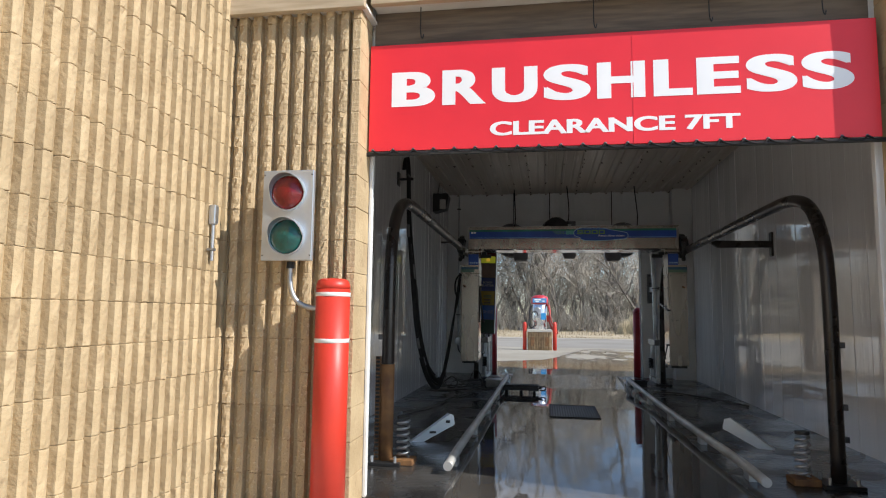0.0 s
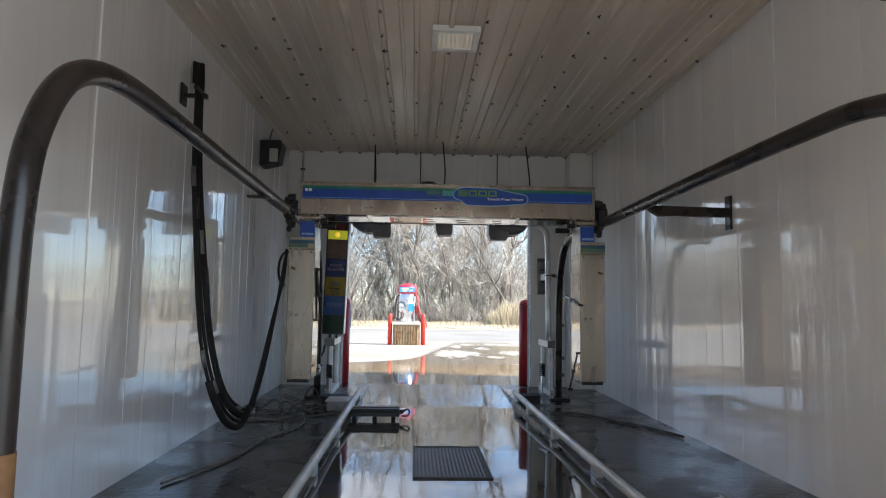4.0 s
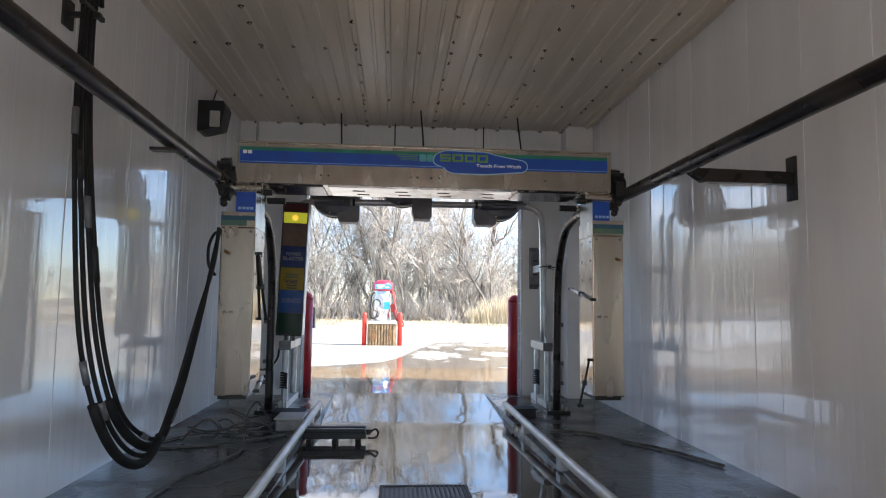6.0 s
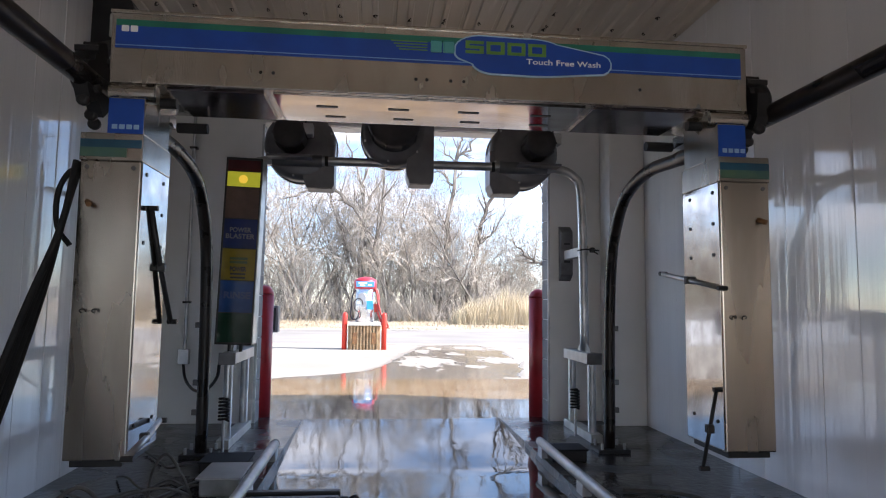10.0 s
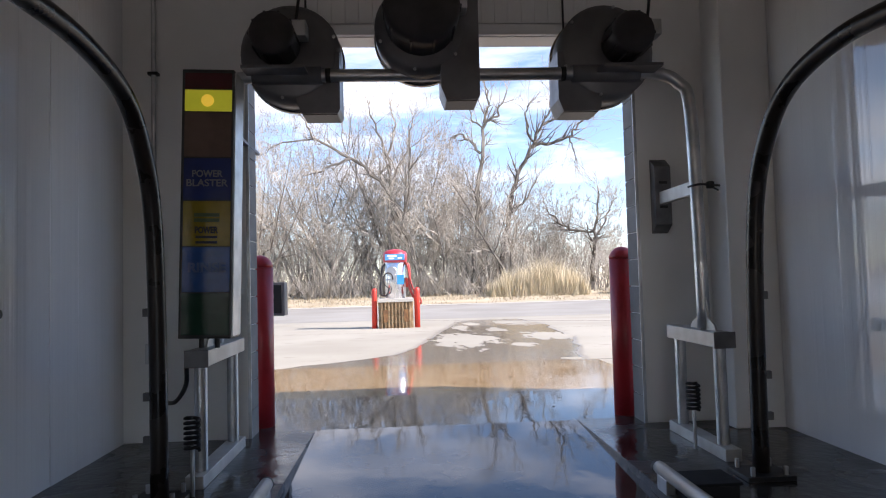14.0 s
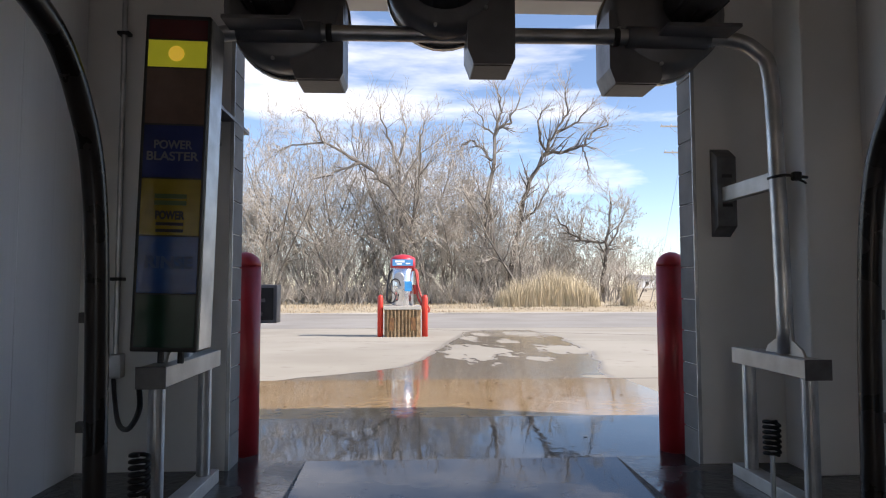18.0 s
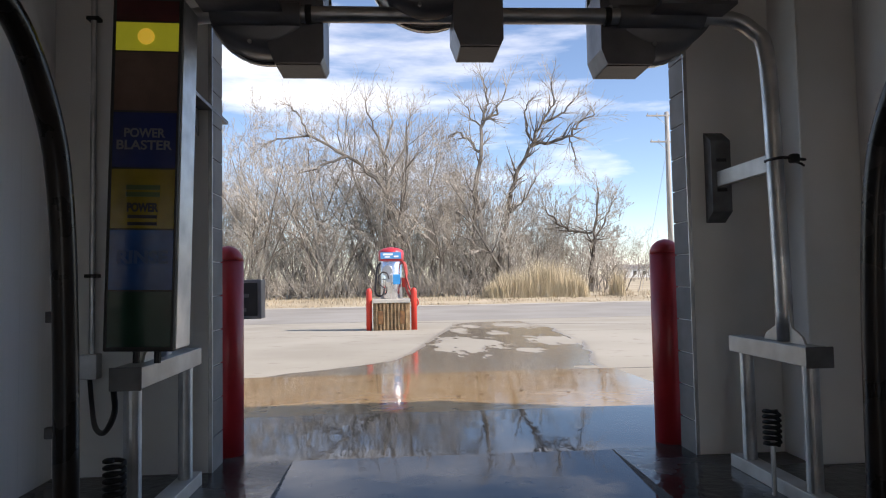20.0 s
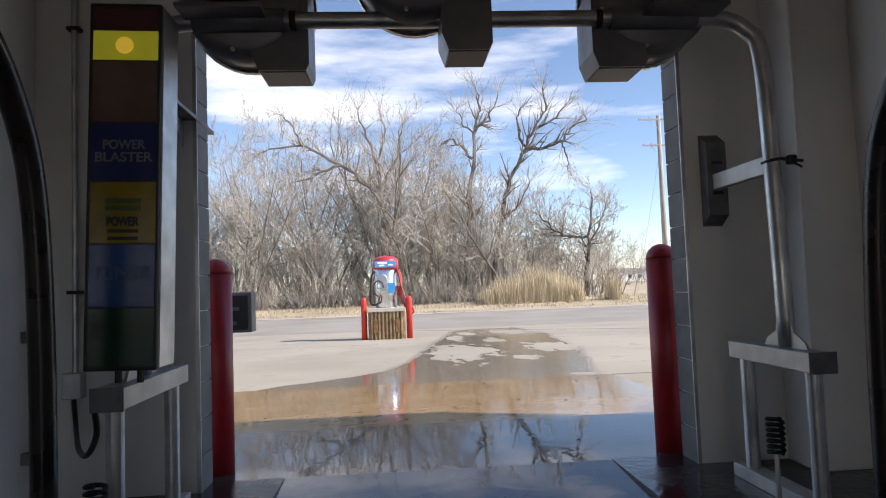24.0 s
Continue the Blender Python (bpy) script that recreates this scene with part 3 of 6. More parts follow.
def banner_sign():
    s = thing("banner_sign", "red vinyl banner with white lettering laced above the entrance", "sign")
    y, xa, xb, za, zb = 3.85, -1.115, 1.945, 2.205, 2.92
    part("banner", add_box(bm_new(), (xa, y, za), (xb, y + 0.012, zb), 0.003), M["banner"], s)
    part("seam", add_box(bm_new(), (0.56, y - 0.002, za + 0.004), (0.564, y + 0.001, zb - 0.004)), M["banner"], s)
    for sign, xl, xr in (("B", -0.965, -0.679), ("R", -0.630, -0.349), ("U", -0.309, -0.022), ("S", 0.017, 0.305), ("H", 0.346, 0.633), ("L", 0.684, 0.910), ("E", 0.936, 1.184), ("S", 1.219, 1.501), ("S", 1.529, 1.811)):
        lettering("letter", sign, xl + 0.009, xr - 0.009, 2.497, 2.728, y, M["vinyl_white"], s, 0.028, split=True, fat=0.010)
    lettering("letter", "CLEARANCE 7FT", -0.318, 1.175, 2.282, 2.375, y, M["vinyl_white"], s, 0.024, split=True, fat=0.0035)
    part("bottom_rail", add_cyl(bm_new(), (xa - 0.03, y + 0.006, za - 0.018), (xb + 0.02, y + 0.006, za - 0.018), 0.014, seg=10), M["black"], s, "dark pipe along the lower edge")
    for i in range(23):
        x = xa + 0.03 + i * 0.134
        pts = smooth_path([(x, y - 0.003, za + 0.006), (x + 0.015, y - 0.010, za - 0.006), (x + 0.05, y - 0.010, za - 0.020), (x + 0.10, y - 0.010, za - 0.022), (x + 0.120, y - 0.010, za - 0.008), (x + 0.134, y - 0.003, za + 0.006)], 4)
        part("lacing", add_tube(bm_new(), pts, 0.006, 5), M["rubber"], s)
        part("grommet", add_lathe(bm_new(), [(0.004, 0), (0.010, 0), (0.010, -0.004), (0.004, -0.004)], (x, y, za + 0.007), 10, "y"), M["dull_steel"], s)
    for x in (-0.78, 0.33, 1.02, 1.66):
        bm = add_tube(bm_new(), smooth_path([(x, y, 3.19), (x, y, 3.0), (x + 0.012, y - 0.002, 2.955), (x + 0.02, y + 0.003, 2.985)], 4), 0.004, 6)
        part("hook", bm, M["black"], s, "black eye hook")
    return s


M["light_galv"] = surface("pale_zinc", (0.62, 0.66, 0.70), (0.52, 0.56, 0.60), 6, 0.3, 0.42, metal=0.75, bump=0.0004)


def traffic_light():
    s = thing("traffic_light", "grey metal two-lamp traffic light, red above green, on the block wall", "traffic light")
    x0, x1, z0, z1, y = -1.655, -1.335, 1.46, 2.005, 3.47
    part("housing", add_box(bm_new(), (x0 + 0.045, y + 0.03, z0 + 0.03), (x1 - 0.045, y + 0.15, z1 - 0.03), 0.006), M["galv"], s)
    part("door", add_box(bm_new(), (x0, y, z0), (x1, y + 0.032, z1), 0.006), M["light_galv"], s, "pale grey hinged front door")
    cx = (x0 + x1) / 2
    for nm, z, col, lab in (("red_lens", 1.868, (0.22, 0.010, 0.012), "dark red glass lens"), ("green_lens", 1.602, (0.006, 0.10, 0.085), "dark green glass lens")):
        lens = add_lathe(bm_new(), [(0.104, -0.002), (0.098, -0.014), (0.065, -0.030), (0.03, -0.038), (0.002, -0.040)], (cx, y, z), 32, "y")
        m = surface(nm, col, tuple(0.6 * c for c in col), 20, 0.12, bump=0.002, bscale=70, coat=0.5)
        part(nm, lens, m, s, lab)
        bm = bm_new()
        ring = []
        for k in range(33):
            a = math.pi * 2 * k / 32
            reach = 0.022 + 0.05 * max(0.0, math.sin(a)) ** 0.7
            ring.append((0.112 * math.cos(a), 0.112 * math.sin(a), reach))
        for (u, v, r), (u2, v2, r2) in zip(ring, ring[1:]):
            o = [bm.verts.new(p) for p in ((cx + u, y, z + v), (cx + u2, y, z + v2), (cx + u2, y - r2, z + v2), (cx + u, y - r, z + v))]
            i = [bm.verts.new(p) for p in ((cx + u * 0.96, y, z + v * 0.96), (cx + u2 * 0.96, y, z + v2 * 0.96), (cx + u2 * 0.96, y - r2, z + v2 * 0.96), (cx + u * 0.96, y - r, z + v * 0.96))]
            bm.faces.new(o)
            bm.faces.new(i[::-1])
            bm.faces.new((o[3], o[2], i[2], i[3]))
        bmesh.ops.remove_doubles(bm, verts=bm.verts, dist=1e-5)
        part("visor", bm, M["light_galv"], s, "round grey sun visor")
    for x, z in ((x0 + 0.012, z0 + 0.03), (x1 - 0.012, z0 + 0.03), (x0 + 0.012, z1 - 0.03), (x1 - 0.012, z1 - 0.03)):
        part("screw", add_cyl(bm_new(), (x, y, z), (x, y - 0.004, z), 0.005, seg=8), M["dull_steel"], s)
    pts = smooth_path([(-1.50, 3.56, 1.46), (-1.50, 3.56, 1.34), (-1.47, 3.57, 1.24), (-1.40, 3.59, 1.19), (-1.30, 3.61, 1.18), (-1.24, 3.72, 1.18)], 6)
    part("conduit", add_tube(bm_new(), pts, 0.016, 10), M["galv"], s, "grey bent conduit")
    part("connector", add_cyl(bm_new(), (-1.50, 3.56, 1.46), (-1.50, 3.56, 1.42), 0.024, seg=10), M["black"], s)
    part("wall_mount", add_box(bm_new(), (cx - 0.08, y + 0.15, 1.55), (cx + 0.08, 3.72, 1.85), 0.004), M["galv"], s)
    return s


def bollard(x, y, r, h, material, bands, label, group=""):
    s = thing("bollard", label, "bollard", group, (x, y, 0))
    prof = [(r, -0.05), (r, h - 0.06), (r * 0.985, h - 0.035), (r * 0.90, h - 0.012), (r * 0.70, h - 0.001), (r * 0.05, h + 0.004)] if bands else \
           [(r, -0.05), (r, h - r), (r * 0.96, h - 0.72 * r), (r * 0.82, h - 0.42 * r), (r * 0.58, h - 0.19 * r), (r * 0.3, h - 0.05 * r), (r * 0.02, h)]
    part("sleeve", add_lathe(bm_new(), prof[:2] + [(r * 0.9, prof[1][1] + 0.0005)], (0, 0, 0), 32), material, s)
    part("cap", add_lathe(bm_new(), [(r * 0.9, prof[1][1] + 0.001), (r + 0.001, prof[1][1] + 0.002), *prof[2:]], (0, 0, 0), 32), material, s)
    for z in bands:
        part("band", add_lathe(bm_new(), [(r + 0.0005, z - 0.012), (r + 0.0025, z - 0.011), (r + 0.0025, z + 0.011), (r + 0.0005, z + 0.012)], (0, 0, 0), 32), M["white"], s, "white reflective band")
    return s


banner_sign()
traffic_light()
bollard(-1.212, 3.52, 0.100, 1.355, M["red_post"], (1.262, 0.995), "bright orange-red bollard sleeve with two white bands")
bollard(1.80, 12.84, 0.098, 1.325, M["dark_red"], (), "weathered dark red round-topped bollard at the exit", "exit bollards")
bollard(-1.06, 12.90, 0.098, 1.325, M["dark_red"], (), "weathered dark red round-topped bollard at the exit", "exit bollards")

# eaves over the entrance
# dark wood whose brown also carries the shadow under the eave
M["header"] = surface("eave_shadow_wood", (0.16, 0.12, 0.085), (0.10, 0.075, 0.055), 3, 0.8, stretch=(1, 12, 12), bump=0.001)
structure("header_board", add_box(bm_new(), (E0 + 0.012, 3.905, 2.80), (E1 - 0.012, YF - 0.003, 3.168), 0.003), M["header"], "dark wood header board behind the banner, eave shadow painted in", "board")
structure("soffit", add_box(bm_new(), (-1.09, 3.78, 3.17), (5.3, YF, 3.19)), M["soffit"], "white painted soffit above the banner", "soffit")
structure("fascia", add_box(bm_new(), (-1.09, 3.73, 3.15), (5.3, 3.78, 3.9), 0.004), M["wood"], "pale weathered fascia board over the entrance", "fascia")
structure("fascia_left", add_box(bm_new(), (-2.01, 3.59, 3.07), (-1.09, 3.64, 3.9), 0.004), M["wood"], "pale weathered fascia board over the entrance", "fascia")
structure("soffit_left", add_box(bm_new(), (-2.01, 3.64, 3.09), (-1.09, YF, 3.11)), M["soffit"], "white painted soffit above the banner", "soffit")
for x in (E0, E1):
    structure("trim", add_box(bm_new(), (x - 0.010, YF - 0.010, 0.0), (x + 0.010, YF + 0.034, 3.16), 0.003), M["white"], "white corner trim of the entrance opening", "trim")


# ---- wash gantry ----
M["faded_lime"] = surface("faded_lime_decal", (0.09, 0.16, 0.09), (0.04, 0.11, 0.11), 6, 0.35)
M["teal"] = surface("teal_decal", (0.014, 0.085, 0.14), (0.010, 0.06, 0.11), 6, 0.35)
# steel colour darkened to stand for the dark reflection under the beam
M["dark_steel"] = surface("dark_reflection_steel", (0.12, 0.10, 0.11), (0.07, 0.06, 0.065), 5, 0.10, 0.25, metal=0.8)


def gantry():
    s = thing("wash_gantry", "stainless steel overhead wash gantry with blue and green stripe", "car wash gantry")
    bx0, bx1, y0, y1, z0, z1 = -1.09, 1.836, 9.02, 9.50, 2.09, 2.413
    bm = bm_new()
    add_box(bm, (bx0, y0, z0), (bx1, y1, z1), 0.006)
    beam = part("beam", bm, M["steel"], s)
    part("top_lip", add_box(bm_new(), (bx0 - 0.004, y0 - 0.006, z1 - 0.012), (bx1 + 0.004, y0 + 0.03, z1 + 0.004), 0.002), M["steel"], beam)
    part("stripe", add_box(bm_new(), (bx0 + 0.02, y0 - 0.003, 2.245), (bx1 - 0.03, y0 + 0.002, 2.345)), M["blue"], beam, "blue stripe")
    part("green_stripe", add_box(bm_new(), (bx0 + 0.02, y0 - 0.003, 2.345), (bx1 - 0.03, y0 + 0.002, 2.373)), M["green"], beam, "green stripe")
    part("pin_line", add_box(bm_new(), (bx0 + 0.02, y0 - 0.0045, 2.256), (bx1 - 0.03, y0 - 0.002, 2.260)), surface("pale_line", (0.25, 0.45, 0.75), rough=0.4), beam)
    # logo plate: two lobes with an outline
    def lobe(grow):
        out = []
        for cx, cz, rx, rz, a0, a1 in ((0.55, 2.322, 0.13, 0.063, 100, 180), (0.55, 2.300, 0.13, 0.045, 180, 215), (0.60, 2.262, 0.10, 0.050, 190, 265),
                                       (0.77, 2.240, 0.22, 0.030, 265, 300), (1.10, 2.278, 0.055, 0.046, 290, 450), (0.77, 2.335, 0.15, 0.046, 35, 100)):
            for k in range(7):
                a = radians(a0 + (a1 - a0) * k / 6)
                out.append((cx + (rx + grow) * math.cos(a), cz + (rz + grow) * math.sin(a)))
        return out
    part("logo_outline", add_prism(bm_new(), lobe(0.008), y0 - 0.006, y0 - 0.002), surface("logo_edge", (0.45, 0.66, 0.80), rough=0.35), beam, "pale blue outline of the badge")
    part("logo", add_prism(bm_new(), lobe(0.0), y0 - 0.009, y0 - 0.005), M["blue"], beam, "blue badge")
    for i in range(4):
        x = 0.465 + 0.098 * i
        bm = bm_new()
        w, h, t = 0.085, 0.060, 0.018
        z = 2.300
        if i == 0:
            for lo, hi in (((0, h - 0.014), (w, h)), ((0, h / 2 - 0.007), (w, h / 2 + 0.007)), ((0, 0), (w, 0.014)), ((0, h / 2 + 0.007), (t, h - 0.014)), ((w - t, 0.014), (w, h / 2 - 0.007))):
                add_box(bm, (x + lo[0], y0 - 0.012, z + lo[1]), (x + hi[0], y0 - 0.009, z + hi[1]))
        else:
            for lo, hi in (((0, 0), (t, h)), ((w - t, 0), (w, h)), ((t, h - 0.014), (w - t, h)), ((t, 0), (w - t, 0.014))):
                add_box(bm, (x + lo[0], y0 - 0.012, z + lo[1]), (x + hi[0], y0 - 0.009, z + hi[1]))
        part("badge_mark", bm, M["lime"], beam, "lime green badge mark")
    for x in (0.305, 0.362):
        part("badge_mark", add_box(bm_new(), (x, y0 - 0.008, 2.297), (x + 0.052, y0 - 0.005, 2.352), 0.006), surface("teal_mark", (0.10, 0.42, 0.40), rough=0.4), beam, "teal badge mark")
    for k in range(4):
        part("speed_line", add_box(bm_new(), (0.16 - 0.012 * k, y0 - 0.005, 2.303 + 0.013 * k), (0.29, y0 - 0.003, 2.308 + 0.013 * k)), M["lime"], beam)
    lettering("lettering", "Touch Free Wash", 0.75, 1.105, 2.262, 2.288, y0 - 0.010, M["vinyl_white"], beam, 0.012)
    for k, x in enumerate((-1.045, -1.008)):
        part("small_mark", add_box(bm_new(), (x, y0 - 0.006, 2.318), (x + 0.030, y0 - 0.003, 2.345), 0.004), M["vinyl_white"], beam, "white mark")
    for x, z in ((-0.45, 2.165), (-0.395, 2.165), (0.24, 2.168), (0.29, 2.168), (0.40, 2.168), (0.46, 2.168), (1.30, 2.17)):
        part("hole", add_cyl(bm_new(), (x, y0 - 0.001, z), (x, y0 + 0.01, z), 0.008, seg=10), M["black"], beam)
    # under the beam: spray manifold, and end panels painted with the underside's dark reflection
    part("belly_plate", add_box(bm_new(), (-0.40, 9.06, 2.082), (1.05, 9.47, 2.0905), 0.002), M["mirror_steel"], s, "polished steel belly plate")
    for x in (-0.22, 0.12, 0.46, 0.82):
        part("nozzle_slot", add_box(bm_new(), (x, 9.2, 2.079), (x + 0.1, 9.22, 2.083)), M["black"], s)
        part("nozzle_slot", add_box(bm_new(), (x + 0.03, 9.36, 2.079), (x + 0.13, 9.38, 2.083)), M["black"], s)
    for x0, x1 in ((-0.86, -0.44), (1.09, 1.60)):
        part("dark_panel", add_box(bm_new(), (x0, 9.06, 2.080), (x1, 9.47, 2.0905), 0.002), M["dark_steel"], s, "underside panel with a dark reflection painted in")
    for sx, x in ((-1, -1.0), (1, 1.75)):
        part("clamp", add_cyl(bm_new(), (x - sx * 0.10, 9.06, 2.055), (x + sx * 0.09, 9.06, 2.055), 0.042, seg=18), M["steel"], s)
        part("roller", add_cyl(bm_new(), (x - sx * 0.17, 9.12, 2.035), (x - sx * 0.10, 9.12, 2.035), 0.024, seg=14), M["black"], s, "black nozzle end")
        part("roller", add_cyl(bm_new(), (x - sx * 0.05, 9.53, 2.035), (x - sx * 0.20, 9.53, 2.035), 0.027, seg=14), M["black"], s, "black nozzle end")
        part("nozzle_bracket", add_box(bm_new(), (x - 0.035, 9.38, 2.03), (x + 0.035, 9.55, 2.092), 0.004), M["mirror_steel"], s)
        part("gusset", add_prism(bm_new(), [(x - sx * 0.02, 2.09), (x - sx * 0.13, 2.09), (x - sx * 0.04, 1.99)], 9.2, 9.206), M["steel"], s)
        fx = bx0 - 0.10 if sx < 0 else bx1 + 0.06
        flange = add_lathe(bm_new(), [(0.02, -0.035), (0.085, -0.035), (0.105, -0.015), (0.105, 0.015), (0.085, 0.035), (0.02, 0.035)], (fx + sx * 0.03, 9.10, 2.15), 24, "x")
        part("wheel", flange, M["black"], s, "black guide wheel on the tube rail")
        part("wheel_guard", add_prism(bm_new(), [(8.99, 2.06), (9.03, 2.00), (9.10, 2.03), (9.16, 1.97), (9.25, 2.04), (9.30, 2.14), (9.28, 2.24), (9.20, 2.22), (9.15, 2.31), (9.06, 2.28), (9.04, 2.19), (8.98, 2.17)], fx - 0.03, fx + 0.03, "x"), M["black"], s)
        for dy, dz in ((0.0, 0.11), (0.14, 0.10), (0.02, -0.06), (0.16, -0.02)):
            part("guard_bolt", add_cyl(bm_new(), (fx - sx * 0.05, 9.04 + dy, 2.13 + dz), (fx + sx * 0.05, 9.04 + dy, 2.13 + dz), 0.02, seg=6), M["black"], s)
        for k, (dy, dz) in enumerate(((-0.03, -0.12), (0.10, -0.15), (0.18, -0.17))):
            part("knob", add_lathe(bm_new(), [(0.014, 0), (0.028, 0.006), (0.028, 0.024), (0.014, 0.034), (0.010, 0.06)], (fx + sx * 0.02 * k, 9.04 + dy, 2.13 + dz), 14, "y"), M["black"], s)
    # columns
    for sx, xa, xb in ((-1, -1.185, -0.935), (1, 1.685, 1.930)):
        col = part("column", add_box(bm_new(), (xa, 9.02, 0.49), (xb, 9.38, 1.745), 0.006), M["column_steel"], s, "streaked stainless steel column cover")
        part("collar", add_box(bm_new(), (xa - 0.004, 9.015, 1.745), (xb + 0.004, 9.385, 1.865), 0.004), M["column_steel"], col)
        part("collar_decal", add_box(bm_new(), (xa, 9.010, 1.80), (xb, 9.0155, 1.835)), M["teal"], col, "teal green decal")
        part("collar_decal", add_box(bm_new(), (xa, 9.010, 1.76), (xb - 0.06 if sx < 0 else xb, 9.0155, 1.80)), M["faded_lime"], col, "lime decal fading into green")
        na, nb = (-1.085, -0.935) if sx < 0 else (1.685, 1.825)
        part("neck", add_box(bm_new(), (na, 9.03, 1.865), (nb, 9.36, 2.09), 0.004), M["column_steel"], col)
        part("neck_decal", add_box(bm_new(), (na + 0.002, 9.022, 1.80), (nb - 0.002, 9.029, 2.02)), M["blue"], col, "blue decal")
        for k in range(4):
            part("decal_mark", add_box(bm_new(), (na + 0.02 + 0.030 * k, 9.0185, 1.885), (na + 0.042 + 0.030 * k, 9.0215, 1.905)), surface("pale_mark", (0.35, 0.55, 0.80), rough=0.4), col)
        for z in (1.70, 1.55, 1.40, 0.62):
            for y in (9.08, 9.30):
                xs = xb if sx < 0 else xa
                part("rivet", add_cyl(bm_new(), (xs - 0.003 * sx, y, z), (xs - 0.008 * sx, y, z), 0.009, seg=8), M["black"], col)
        for x, z in ((xa + 0.03, 1.715), (xb - 0.03, 1.715)):
            part("rivet", add_cyl(bm_new(), (x, 9.02, z), (x, 9.015, z), 0.010, seg=8), M["dull_steel"], col)
        for k in (0.045, 0.095):
            latch = add_tube(bm_new(), smooth_path([(xa + k, 9.018, 1.095), (xa + k - 0.007, 9.010, 1.103), (xa + k, 9.008, 1.111), (xa + k + 0.014, 9.011, 1.110), (xa + k + 0.016, 9.018, 1.099)], 3), 0.003, 6)
            part("latch", latch, M["black"], col, "small dark wire latch")
        part("drain_plug", add_cyl(bm_new(), (xa + 0.04 if sx < 0 else xb - 0.06, 9.02, 1.565), (xa + 0.06 if sx < 0 else xb - 0.04, 8.985, 1.55), 0.012, seg=8), M["rust"], col)
        xi = xb if sx < 0 else xa
        part("side_cover", add_box(bm_new(), (xi, 9.03, 0.50), (xi - sx * 0.004, 9.375, 1.742), 0.001), M["mirror_steel"], col, "polished steel side cover")
        part("foot_cap", add_box(bm_new(), (xa + 0.02, 9.04, 0.46), (xb - 0.02, 9.36, 0.49), 0.004), M["black"], col)
    # spray wands hinged on the inner column sides
    def wand(pts, col, r=0.012):
        w = part("spray_wand", add_tube(bm_new(), pts, r, 8), col, s, "thin spray wand with nozzles")
        for p in (pts[0], pts[-1]):
            part("nozzle", add_cyl(bm_new(), Vector(p) + Vector((-0.015, 0, 0)), Vector(p) + Vector((0.03, 0, 0)), 0.012, seg=8), M["black"], w)
        mid = (Vector(pts[0]) + Vector(pts[-1])) / 2
        part("hinge", add_box(bm_new(), mid - Vector((0.018, 0.016, 0.02)), mid + Vector((0.018, 0.016, 0.02)), 0.006), M["black"], w)
        return w
    wand([(-0.925, 9.14, 1.56), (-0.918, 9.28, 1.30), (-0.905, 9.42, 1.05)], M["black"])
    wand([(-0.90, 9.32, 0.60), (-0.85, 9.0, 0.585), (-0.82, 8.70, 0.57)], M["galv"], 0.014)
    wand([(1.672, 9.62, 1.335), (1.674, 9.3, 1.285), (1.672, 9.01, 1.24)], M["galv"])
    wand([(1.66, 9.05, 0.77), (1.62, 9.04, 0.60), (1.575, 9.03, 0.42)], M["black"], 0.009)
    return s


gantry()


